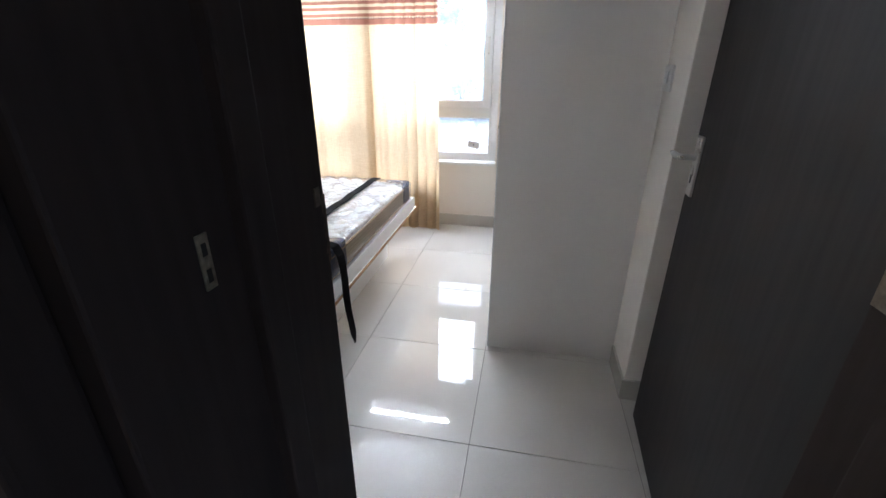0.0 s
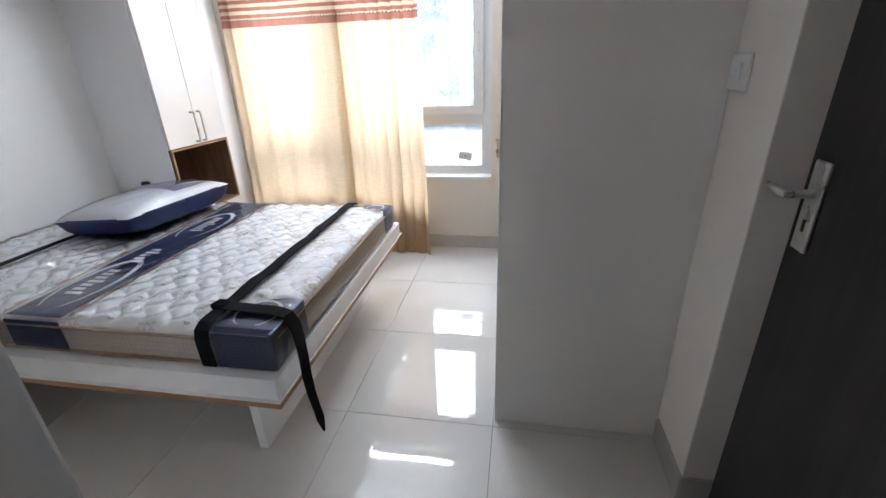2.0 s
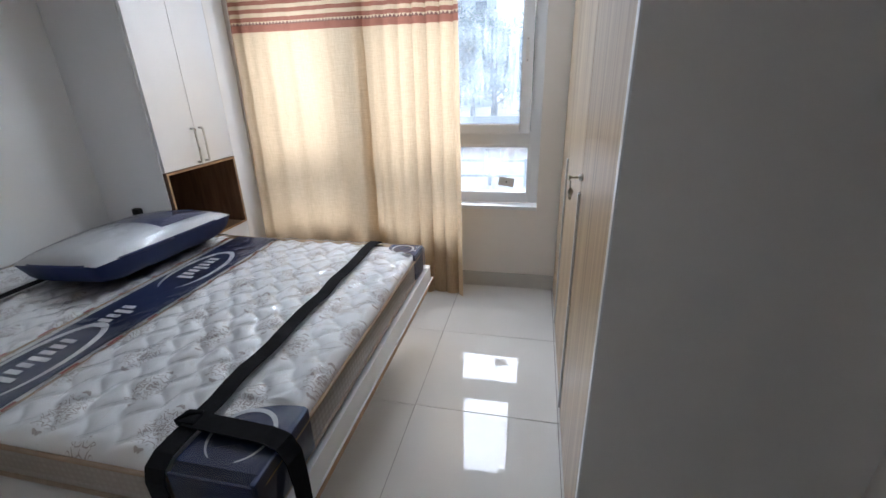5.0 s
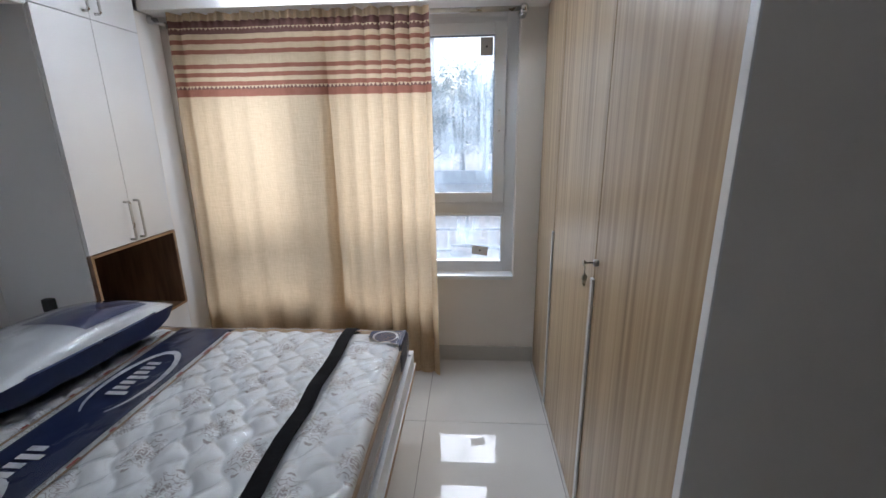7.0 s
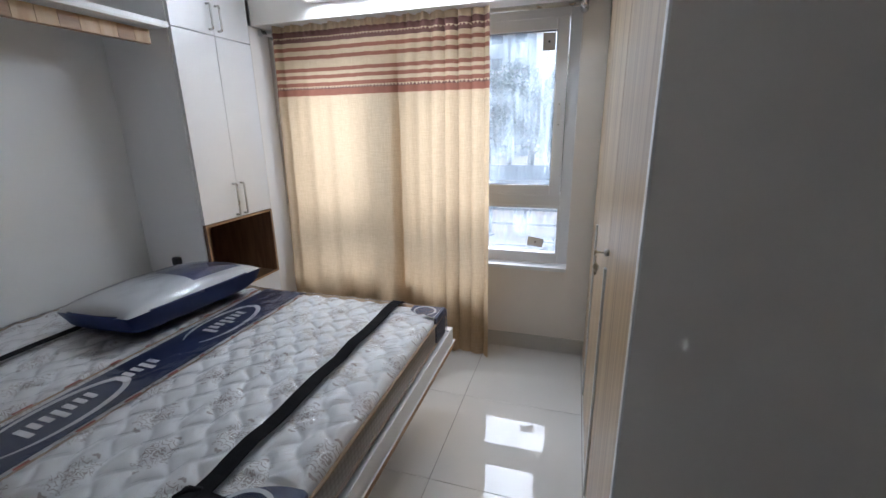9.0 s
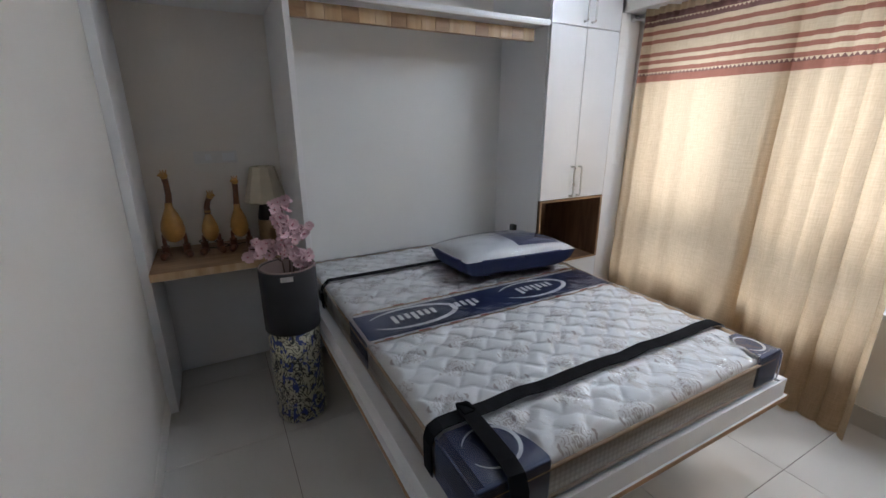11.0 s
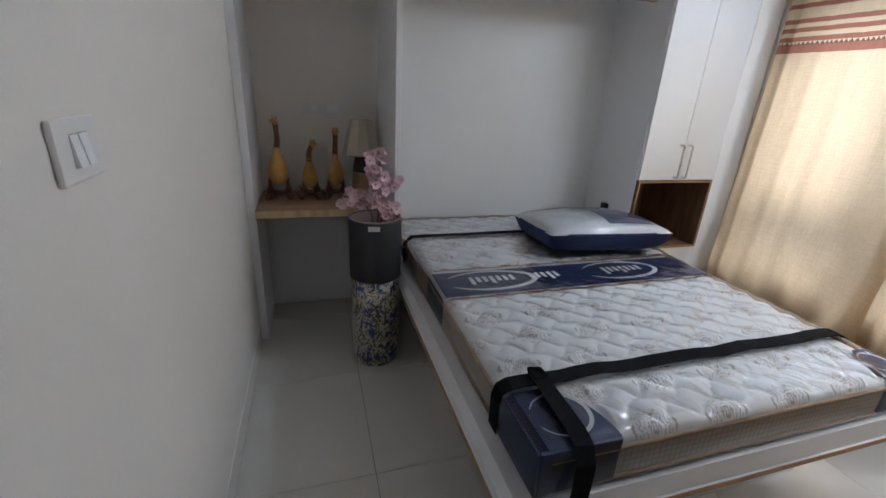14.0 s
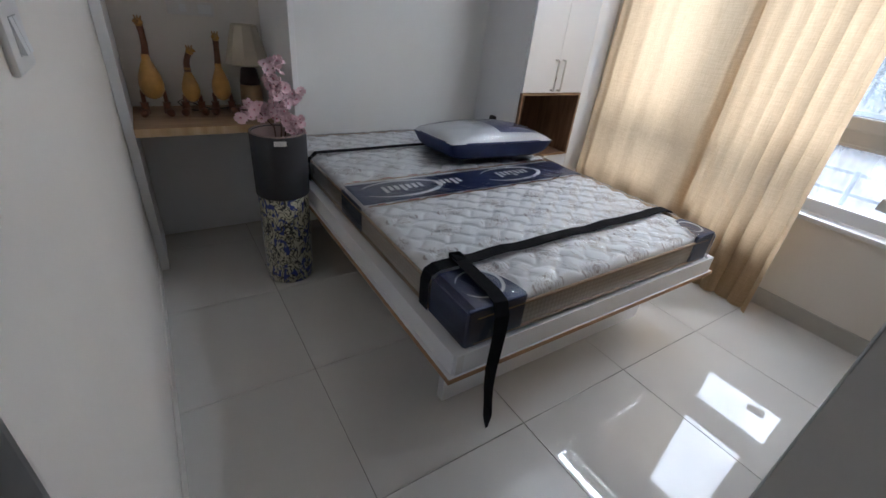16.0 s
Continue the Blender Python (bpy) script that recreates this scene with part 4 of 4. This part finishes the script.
# pillow
def pillow_half(w, d, h, sign, power, swell=0.42):
    bm, rows = bmesh.new(), []
    n = 36
    for i in range(n + 1):
        row = []
        for j in range(n + 1):
            u, v = 2 * i / n - 1, 2 * j / n - 1
            f = (max(0, 1 - abs(u) ** power) * max(0, 1 - abs(v) ** power)) ** swell
            pinch = 1 - 0.055 * (u * u) * (1 - v * v) - 0.0
            pinch2 = 1 - 0.055 * (v * v) * (1 - u * u)
            wr = 0.006 * noise.noise(Vector((u * 4, v * 4, 3 * sign))) * f
            row.append(bm.verts.new((u * w * pinch2, v * d * pinch, sign * h * f + wr)))
        rows.append(row)
    for a, b in zip(rows, rows[1:]):
        for j in range(n):
            f = bm.faces.new((a[j], b[j], b[j + 1], a[j + 1]) if sign > 0 else (a[j], a[j + 1], b[j + 1], b[j]))
            f.smooth = True
    return bm


PM = Matrix.Translation((-2.172, 5.325, 0.693)) @ Matrix.Rotation(radians(-5), 4, "Z") @ Matrix.Rotation(radians(-5), 4, "Y")


def placed(bm, m=PM):
    bm.transform(m)
    return bm


pil = thing("pillow", (-2.215, 5.33, MZ1 + 0.02), "white pillow with navy border in clear plastic wrap", "pillow")
bm = pillow_half(0.240, 0.332, 0.098, -1, 7.0, 0.34)
part("navy_border", placed(bm), M_NAVY, pil, "navy blue pillow underside and border")
part("white_top", placed(pillow_half(0.238, 0.330, 0.068, 1, 2.4)), M_PILLOW, pil)
bm = bmesh.new()
rows = []
for i in range(11):
    row = []
    for j in range(15):
        u, v = -0.30 + 1.14 * i / 10, -0.02 + 0.78 * j / 14
        f = (max(0, 1 - abs(u) ** 2.4) * max(0, 1 - abs(v) ** 2.4)) ** 0.42
        row.append(bm.verts.new((u * 0.238, v * 0.330, 0.068 * f + 0.005)))
    rows.append(row)
for a, b in zip(rows, rows[1:]):
    for j in range(14):
        bm.faces.new((a[j], b[j], b[j + 1], a[j + 1])).smooth = True
part("printed_card", placed(bm), M_SLATE, pil, "slate blue printed card under the wrap")
part("wrap", placed(pillow_half(0.242, 0.334, 0.078, 1, 2.4)), M_FILM, pil, "clear plastic wrap").visible_shadow = False
rimp = []
for k in range(65):
    a = 2 * math.pi * k / 64
    c, s = math.cos(a), math.sin(a)
    q = (abs(c) ** 6 + abs(s) ** 6) ** (-1 / 6)
    u, v = c * q, s * q
    rimp.append(PM @ Vector((u * 0.241 * (1 - 0.055 * v * v * (1 - u * u)), v * 0.333 * (1 - 0.055 * u * u * (1 - v * v)), 0)))
part("piping", tube(rimp, 0.006, 6), M_NAVY, pil)

stopk = thing("bed_catch", (-2.55, 5.70, 0.62), "rounded black plastic catch on the cupboard side", "catch")
part("body", box(-2.575, -2.525, 5.690, 5.7215, 0.56, 0.705, bevel=0.012), M_BLACK, stopk)

# ---- floor vase with blossom ----
VX, VY = -2.215, 4.178
vase = thing("floor_vase", (VX, VY, 0), "tall cylinder vase, charcoal above and splattered cream below", "vase")
part("lower_body", lathe((VX, VY, 0), [(0.108, 0), (0.114, 0.006), (0.116, 0.05), (0.1165, 0.24), (0.117, 0.468)], 48), M_SPLAT, vase, "cream glaze splattered navy and black")
part("upper_body", lathe((VX, VY, 0), [(0.119, 0.468), (0.123, 0.472), (0.1235, 0.60), (0.124, 0.757), (0.1225, 0.764), (0.118, 0.764), (0.116, 0.757), (0.115, 0.56), (0.05, 0.55)], 48), M_CHAR, vase)
part("inner_wall", tube([(VX + 0.1195 * math.cos(2 * math.pi * k / 48), VY + 0.1195 * math.sin(2 * math.pi * k / 48), 0.765) for k in range(49)], 0.004, 6), M_VASEIN, vase, "pale worn rim")
bm = bmesh.new()
ring = [[bm.verts.new((VX + 0.1147 * math.cos(2 * math.pi * k / 48), VY + 0.1147 * math.sin(2 * math.pi * k / 48), z)) for k in range(48)] for z in (0.563, 0.758)]
for k in range(48):
    bm.faces.new((ring[0][k], ring[1][k], ring[1][(k + 1) % 48], ring[0][(k + 1) % 48])).smooth = True
part("lining", bm, M_VASEIN, vase, "brownish vase inside")
TG = Matrix.Translation((VX, VY, 0)) @ Matrix.Rotation(radians(-9), 4, "Z")
bm = box(0.1243, 0.1256, -0.028, 0.024, 0.728, 0.750, bevel=0.0004)
bm.transform(TG)
tg = part("price_tag", bm, M_PAPER, vase, "small white paper tag")
for k in range(3):
    bm = box(0.1256, 0.1260, -0.022, 0.010, 0.733 + 0.005 * k, 0.7350 + 0.005 * k)
    bm.transform(TG)
    part("print_bar", bm, M_GREYP, tg)

blossom = thing("blossom_branch", (VX, VY, 0.565), "artificial pink cherry blossom branch in the vase", "artificial flower")
rnd = random.Random(11)


def flower_mesh():
    bm = bmesh.new()
    for k in range(5):
        a = 2 * math.pi * k / 5
        u, v = Vector((math.cos(a), math.sin(a), 0)), Vector((-math.sin(a), math.cos(a), 0))
        vs = [bm.verts.new(u * r + v * w + Vector((0, 0, h))) for r, w, h in ((0.002, 0, 0), (0.010, -0.008, 0.004), (0.019, -0.008, 0.006), (0.0175, 0, 0.009), (0.019, 0.008, 0.006), (0.010, 0.008, 0.004))]
        mid = bm.verts.new(u * 0.011 + Vector((0, 0, 0.0015)))
        for i in range(6):
            f = bm.faces.new((mid, vs[i], vs[(i + 1) % 6]))
            f.smooth = True
    made = bmesh.ops.create_icosphere(bm, subdivisions=1, radius=0.0035, matrix=Matrix.Translation((0, 0, 0.004)))
    for f in {f for v in made["verts"] for f in v.link_faces}:
        f.material_index = 1
    me = bpy.data.meshes.new("flower")
    bm.to_mesh(me)
    bm.free()
    me.materials.append(M_PETAL)
    me.materials.append(M_PISTIL)
    return me


FLOWER = flower_mesh()
twigs = [[(VX, VY, 0.57), (VX + 0.03, VY + 0.01, 0.78), (VX + 0.04, VY + 0.015, 0.92), (VX + 0.02, VY + 0.0, 1.04)],
         [(VX, VY, 0.57), (VX + 0.03, VY - 0.02, 0.79), (VX + 0.03, VY - 0.08, 0.86), (VX + 0.02, VY - 0.145, 0.865)],
         [(VX, VY, 0.57), (VX + 0.03, VY + 0.03, 0.78), (VX + 0.04, VY + 0.07, 0.80)],
         [(VX + 0.03, VY + 0.012, 0.86), (VX + 0.02, VY + 0.06, 0.91), (VX + 0.02, VY + 0.10, 0.915)]]
for tw in twigs:
    part("twig", tube(tw, [0.004] + [0.003] * (len(tw) - 1), 6), M_TWIG, blossom)
spots = []
for tw, a, n in ((0, 0.46, 44), (1, 0.5, 24), (2, 0.7, 16), (3, 0.3, 10)):
    p = [Vector(q) for q in twigs[tw]]
    for k in range(n):
        s = a + (1 - a) * (k + rnd.random()) / n
        i = min(int(s * (len(p) - 1)), len(p) - 2)
        q = p[i].lerp(p[i + 1], s * (len(p) - 1) - i)
        spots.append(q + Vector([rnd.uniform(-0.033, 0.033) for _ in range(3)]))
for q in spots:
    ob = new("flower", FLOWER)
    ob.parent = blossom
    ob.matrix_parent_inverse = blossom.matrix_basis.inverted()
    d = Vector((rnd.uniform(0.2, 1), rnd.uniform(-0.8, 0.6), rnd.uniform(-0.3, 0.9))).normalized()
    ob.matrix_basis = Matrix.Translation(q) @ d.to_track_quat("Z", "Y").to_matrix().to_4x4() @ Matrix.Rotation(rnd.uniform(0, 6), 4, "Z") @ Matrix.Scale(rnd.uniform(1.05, 1.4), 4)


# ---- things on the desk shelf ----
def bird_figure(y, foot, body_z, body_h, body_r, neck, label):
    """A standing long-necked wooden bird: gourd body, root neck, booted legs, in one mesh."""
    x = -2.68
    bm = bmesh.new()
    prof = [(0.008, 0), (body_r * 0.62, body_h * 0.06), (body_r * 0.93, body_h * 0.2), (body_r, body_h * 0.36), (body_r * 0.88, body_h * 0.56), (body_r * 0.62, body_h * 0.76), (body_r * 0.36, body_h * 0.93), (0.016, body_h * 1.06)]
    add_lathe(bm, (x, y, body_z), prof, 28, 0)
    add_tube(bm, neck, [0.016, 0.0135, 0.0125, 0.0145], 12, 1)
    hx, hy, hz = neck[-1]
    add_tube(bm, [(hx, hy, hz - 0.012), (hx + 0.004, hy, hz), (hx + 0.004, hy, hz + 0.016)], [0.014, 0.0185, 0.009], 12, 0)
    add_tube(bm, [(hx, hy, hz + 0.002), (hx + 0.026, hy - 0.012 + foot * 0.024, hz + 0.006), (hx + 0.040, hy - 0.02 + foot * 0.04, hz + 0.004)], [0.012, 0.009, 0.003], 10, 0)
    for q in (-0.008, 0.0, 0.009):
        add_tube(bm, [(hx - 0.004, hy + q, hz + 0.010), (hx - 0.008, hy + 1.5 * q, hz + 0.026)], [0.005, 0.002], 6, 0)
    for s in (-1, 1):
        fy = y + s * body_r * 0.86
        add_tube(bm, [(x, y + s * body_r * 0.8, body_z + body_h * 0.22), (x + 0.004, fy, body_z + 0.01), (x + 0.002, fy, 0.79)], [0.011, 0.009, 0.010], 8, 1)
        add_tube(bm, [(x, fy, 0.800), (x, fy, 0.794), (x, fy, 0.750)], [0.019, 0.016, 0.018], 12, 1)
        add_tube(bm, [(x - 0.022, fy, 0.754), (x + 0.014, fy + s * 0.004, 0.7575), (x + 0.044, fy + s * 0.010, 0.7575), (x + 0.062, fy + s * 0.012, 0.752)], [0.012, 0.0165, 0.0175, 0.008], 12, 1)
    ob = obj("bird_figurine", bm, [M_BIRDB, M_BIRDN])
    return tagged(ob, label, "figurine", "wooden birds on the desk shelf")


X = -2.68
bird_figure(3.735, 0, 0.815, 0.185, 0.052, [(X, 3.735, 0.99), (X - 0.004, 3.742, 1.05), (X, 3.741, 1.10), (X + 0.004, 3.738, 1.14)], "tall carved wooden bird with amber body and brown neck")
bird_figure(3.893, 1, 0.800, 0.150, 0.040, [(X, 3.893, 0.94), (X, 3.893, 0.975), (X, 3.90, 1.0), (X, 3.915, 1.03)], "small carved wooden bird with its beak raised")
bird_figure(4.028, 0, 0.805, 0.165, 0.044, [(X, 4.028, 0.96), (X, 4.030, 1.01), (X, 4.032, 1.05), (X, 4.034, 1.095)], "carved wooden bird with amber body beside the lamp")

LX, LY = -2.73, 4.175
lamp = thing("table_lamp", (LX, LY, 0.74), "small table lamp with beige panelled shade, unlit", "lamp")
part("base", lathe((LX, LY, 0.741), [(0.052, 0), (0.055, 0.006), (0.055, 0.05), (0.053, 0.125), (0.050, 0.135)], 28), M_LAMPB, lamp, "tan ceramic base")
part("neck", lathe((LX, LY, 0.741), [(0.050, 0.136), (0.050, 0.15), (0.038, 0.21), (0.018, 0.235)], 28), M_LAMPD, lamp, "dark brown upper base")
bm, rings = bmesh.new(), []
for rr, z in ((0.105, 0.972), (0.107, 0.978), (0.061, 1.152), (0.058, 1.156), (0.055, 1.15), (0.101, 0.976)):
    rings.append([bm.verts.new((LX + rr * math.cos(2 * math.pi * (k + 0.5) / 10), LY + rr * math.sin(2 * math.pi * (k + 0.5) / 10), z)) for k in range(10)])
for a, b in zip(rings, rings[1:] + rings[:1]):
    for k in range(10):
        bm.faces.new((a[k], a[(k + 1) % 10], b[(k + 1) % 10], b[k]))
part("shade", bm, M_SHADE, lamp, "beige linen shade")
part("cord", tube([(LX, LY - 0.055, 0.748), (-2.78, 4.06, 0.746), (-2.76, 3.98, 0.746), (-2.72, 3.93, 0.747), (-2.76, 3.86, 0.746), (-2.80, 3.83, 0.775), (-2.81, 3.86, 0.79), (-2.79, 3.92, 0.76), (-2.77, 3.97, 0.746)], 0.003, 6), M_BLACK, lamp, "black loose cord")


def wall_plate(name, label, category, m, w, h, rockers):
    """A modular switch or socket plate; it faces +x in its own axes."""
    t = thing(name, m.translation, label, category)

    def put(bm):
        bm.transform(m)
        return bm
    p = part("plate", put(box(0.0, 0.010, -w / 2, w / 2, -h / 2, h / 2, bevel=0.004)), M_PLAST, t)
    for y0, y1, z0, z1, mat in rockers:
        if category == "light switch":
            # pressed in at the top, proud at the bottom
            bm = bmesh.new()
            a = [bm.verts.new(c) for c in ((0.004, y0, z0), (0.004, y1, z0), (0.017, y1, z0), (0.017, y0, z0), (0.004, y0, z1), (0.004, y1, z1), (0.0106, y1, z1), (0.0106, y0, z1))]
            for q in ((0, 1, 2, 3), (4, 7, 6, 5), (3, 2, 6, 7), (0, 3, 7, 4), (1, 5, 6, 2), (0, 4, 5, 1)):
                bm.faces.new([a[k] for k in q])
            bmesh.ops.recalc_face_normals(bm, faces=bm.faces)
            part("rocker", put(bm), mat, p)
            part("rocker_gap", put(box(0.0095, 0.0103, y0 - 0.0015, y1 + 0.0015, z0 - 0.0015, z1 + 0.0015)), M_GREYP, p)
            continue
        part("rocker", put(box(0.0095, 0.0145, y0, y1, z0, z1, bevel=0.0015)), mat, p)
    return t


SW = Matrix.Translation((-1.03, DOOR_Y, 1.231)) @ Matrix.Rotation(radians(90), 4, "Z")
wall_plate("light_switch", "white two-rocker light switch on the cream wall", "light switch", SW, 0.122, 0.088, [(-0.024, -0.002, -0.022, 0.022, M_UPVC), (0.002, 0.024, -0.022, 0.022, M_UPVC)])
wall_plate("socket_plate", "white socket and switch plate above the desk shelf", "socket", Matrix.Translation((BACK_X, 3.970, 1.20)), 0.205, 0.062, [(-0.090, -0.062, -0.020, 0.020, M_PLAST), (-0.050, -0.022, -0.016, 0.016, M_UPVC), (-0.010, 0.016, -0.016, 0.016, M_PLAST), (0.03, 0.09, -0.020, 0.020, M_UPVC)])
SR = Matrix.Translation((RIGHT_X, 4.655, 1.275)) @ Matrix.Rotation(radians(180), 4, "Z")
wall_plate("socket_plate", "white square socket plate beside the wardrobe end", "socket", SR, 0.095, 0.088, [(-0.018, 0.018, -0.018, 0.022, M_UPVC), (-0.009, 0.009, 0.002, 0.007, M_GREYP)])

# ---- outside the window ----
GZ = -2.2
bm = bmesh.new()
gv = [[bm.verts.new((-60 + 5 * i, 6.75 + (j * 1.6 if j < 25 else 40 + (j - 25) * 60), GZ + (0.25 * noise.noise(Vector((i * 1.7, j * 0.9, 0))) if 3 < j < 25 else -0.05))) for i in range(25)] for j in range(40)]
for a, b in zip(gv, gv[1:]):
    for i in range(24):
        bm.faces.new((a[i], a[i + 1], b[i + 1], b[i]))
structure("ground", bm, M_EARTH, "bare trampled building-site earth outside", "ground")
fence = thing("site_fence", (-1.5, 18.5, GZ), "low pale concrete site fence with posts and rails", "fence")
for k in range(13):
    part("post", box(-9.2 + 1.2 * k, -9.08 + 1.2 * k, 18.45, 18.57, GZ - 0.3, GZ + 0.95, bevel=0.01), M_CONC, fence)
for z in (0.30, 0.82):
    part("rail", box(-9.2, 5.4, 18.48, 18.54, GZ + z, GZ + z + 0.08), M_CONC, fence)
structure("boundary_wall", box(-30, 20, 34.0, 34.25, GZ - 0.4, GZ + 1.05, bevel=0.02), M_CONC, "pale concrete boundary wall below the trees", "wall")
rnd = random.Random(5)
for k in range(16):
    x, y, s = rnd.uniform(-5.5, 2), rnd.uniform(12.5, 17.5), rnd.uniform(0.15, 0.5)
    bm = bmesh.new()
    bmesh.ops.create_icosphere(bm, subdivisions=2, radius=s)
    for v in bm.verts:
        v.co *= 1 + 0.35 * noise.noise(v.co * 3 / s * 0.4 + Vector((k, 0, 0)))
        v.co.z *= 0.55
    bm.transform(Matrix.Translation((x, y, GZ + 0.05)))
    t = thing("rubble", (x, y, GZ), "rough grey lump of building rubble on earth", "rubble", "rubble on the site")
    part("lump", bm, M_CONC if k % 2 else M_EARTH, t)
for k in range(9):
    x, y, a = rnd.uniform(-5, 1.5), rnd.uniform(13, 17.5), rnd.uniform(0, 180)
    bm = box(-1.1, 1.1, -0.06, 0.06, 0, 0.05, bevel=0.005)
    bm.transform(Matrix.Translation((x, y, GZ + 0.12)) @ Matrix.Rotation(radians(a), 4, "Z") @ Matrix.Rotation(radians(rnd.uniform(-8, 8)), 4, "Y"))
    t = thing("plank", (x, y, GZ), "weathered pale plank lying on the rubble", "plank", "planks on the site")
    part("board", bm, M_CONC, t)


def make_tree(seed, high):
    r = random.Random(seed)
    t = thing("tree", (0, 0, 0), "hazy green broadleaf tree behind the boundary wall", "tree", "trees behind the wall")
    bm = tube([(0, 0, -0.3), (0.1, 0.05, high * 0.25), (0.0, 0.1, high * 0.5), (0.15, 0, high * 0.8)], [0.22, 0.17, 0.12, 0.04], 8)
    tips = []
    for k in range(11):
        z = high * r.uniform(0.3, 0.8)
        a, q = r.uniform(0, 6.3), r.uniform(1.0, 2.3)
        tip = (q * math.cos(a), q * math.sin(a), z + r.uniform(0.5, 1.5))
        add_tube(bm, [(0.05, 0.05, z * 0.85), (tip[0] * 0.5, tip[1] * 0.5, z + 0.2), tip], [0.07, 0.045, 0.015], 6)
        tips.append(Vector(tip))
    part("trunk", bm, M_BARK, t)
    tips += [Vector((0.1, 0, high * 0.95)), Vector((0, 0, high * 0.8))]
    verts, faces = [], []
    for tip in tips + [Vector((r.gauss(0, 1.3), r.gauss(0, 1.0), r.uniform(1.2, high * 0.7))) for _ in range(9)]:
        for c in range(10):
            cc = tip + Vector((r.gauss(0, 0.5), r.gauss(0, 0.5), r.gauss(0, 0.45)))
            for k in range(26):
                p = cc + Vector((r.gauss(0, 0.22), r.gauss(0, 0.22), r.gauss(0, 0.18)))
                u = Vector((r.uniform(-1, 1), r.uniform(-1, 1), r.uniform(-0.6, 0.6))).normalized() * 0.12
                w = u.cross(Vector((r.uniform(-1, 1), r.uniform(-1, 1), 1))).normalized() * 0.06
                i = len(verts)
                verts += [p - u, p + w, p + u, p - w]
                faces.append((i, i + 1, i + 2, i + 3))
    me = bpy.data.meshes.new("crown")
    me.from_pydata(verts, [], faces)
    me.materials.append(M_LEAF)
    ob = new("crown", me)
    ob.parent = t
    return t


t1, t2 = make_tree(1, 7.5), make_tree(2, 6.0)
t1.matrix_basis = pose(-7.0, 37.0, GZ)
t2.matrix_basis = pose(-3.6, 36.2, GZ)
for k, (src, x, y, s) in enumerate(((t1, 1.9, 38.0, 1.05), (t2, -9.8, 36.5, 1.1), (t1, -12.5, 39, 1.15), (t2, 4.8, 37, 1.0), (t1, -1.2, 39.0, 1.15), (t2, -5.4, 38.2, 1.2), (t1, -15.5, 38, 1.0), (t2, 7.5, 39, 1.2), (t2, 0.4, 36.6, 1.15), (t1, -4.2, 41.5, 1.1), (t1, -10.8, 42, 1.2), (t2, 3.3, 41, 1.25))):
    c = copy_thing(src, pose(x, y, GZ, 0, 0, 40 * k))
    c.scale = (s, s, s)

house = thing("apartment_building", (-12, 66, GZ), "distant pale apartment block behind the trees", "building")
part("wall", box(-22, -6, 62, 72, GZ - 0.2, 17.5), M_RENDERED, house)
part("roof", box(-22.3, -5.7, 61.7, 72.3, 17.5, 18.0), M_CONC, house)
for i in range(5):
    for j in range(6):
        w = part("window", box(-20.6 + 3 * i, -19.2 + 3 * i, 61.93, 62.02, GZ + 1.3 + 3.1 * j, GZ + 2.7 + 3.1 * j), M_DARKGLASS, house)
        part("sill", box(-20.7 + 3 * i, -19.1 + 3 * i, 61.8, 62.0, GZ + 1.2 + 3.1 * j, GZ + 1.29 + 3.1 * j), M_CONC, w)

# ---- floor tiles ----
TILE_X = [-2.895] + [-2.680, -2.075, -1.471, -0.865, -0.258, 0.348, 0.60]
TILE_Y = [3.05, 3.48, 4.074, 4.668, 5.2625, 5.857, 6.451, 6.47]
shared = {}


def tile_mesh(w, d):
    key = (round(w, 3), round(d, 3))
    if key not in shared:
        bm = add_box(bmesh.new(), 0.0012, w - 0.0012, 0.0012, d - 0.0012, -0.009, 0.0)
        top = [e for e in bm.edges if all(v.co.z > -0.001 for v in e.verts)]
        bmesh.ops.bevel(bm, geom=top, offset=0.0008, segments=1, affect="EDGES")
        me = bpy.data.meshes.new("tile")
        bm.to_mesh(me)
        bm.free()
        me.materials.append(M_TILE)
        shared[key] = me
    return shared[key]


for x0, x1 in zip(TILE_X, TILE_X[1:]):
    for y0, y1 in zip(TILE_Y, TILE_Y[1:]):
        ob = new("tile", tile_mesh(x1 - x0, y1 - y0))
        ob.parent = floor
        ob.matrix_basis = pose(x0, y0, 0.0)
for i in range(5):
    for j in range(4):
        ob = new("tile", tile_mesh(0.6, 0.5))
        ob.parent = floor
        ob.matrix_basis = pose(-1.5 + 0.6 * i, 1.05 + 0.5 * j, 0.0)
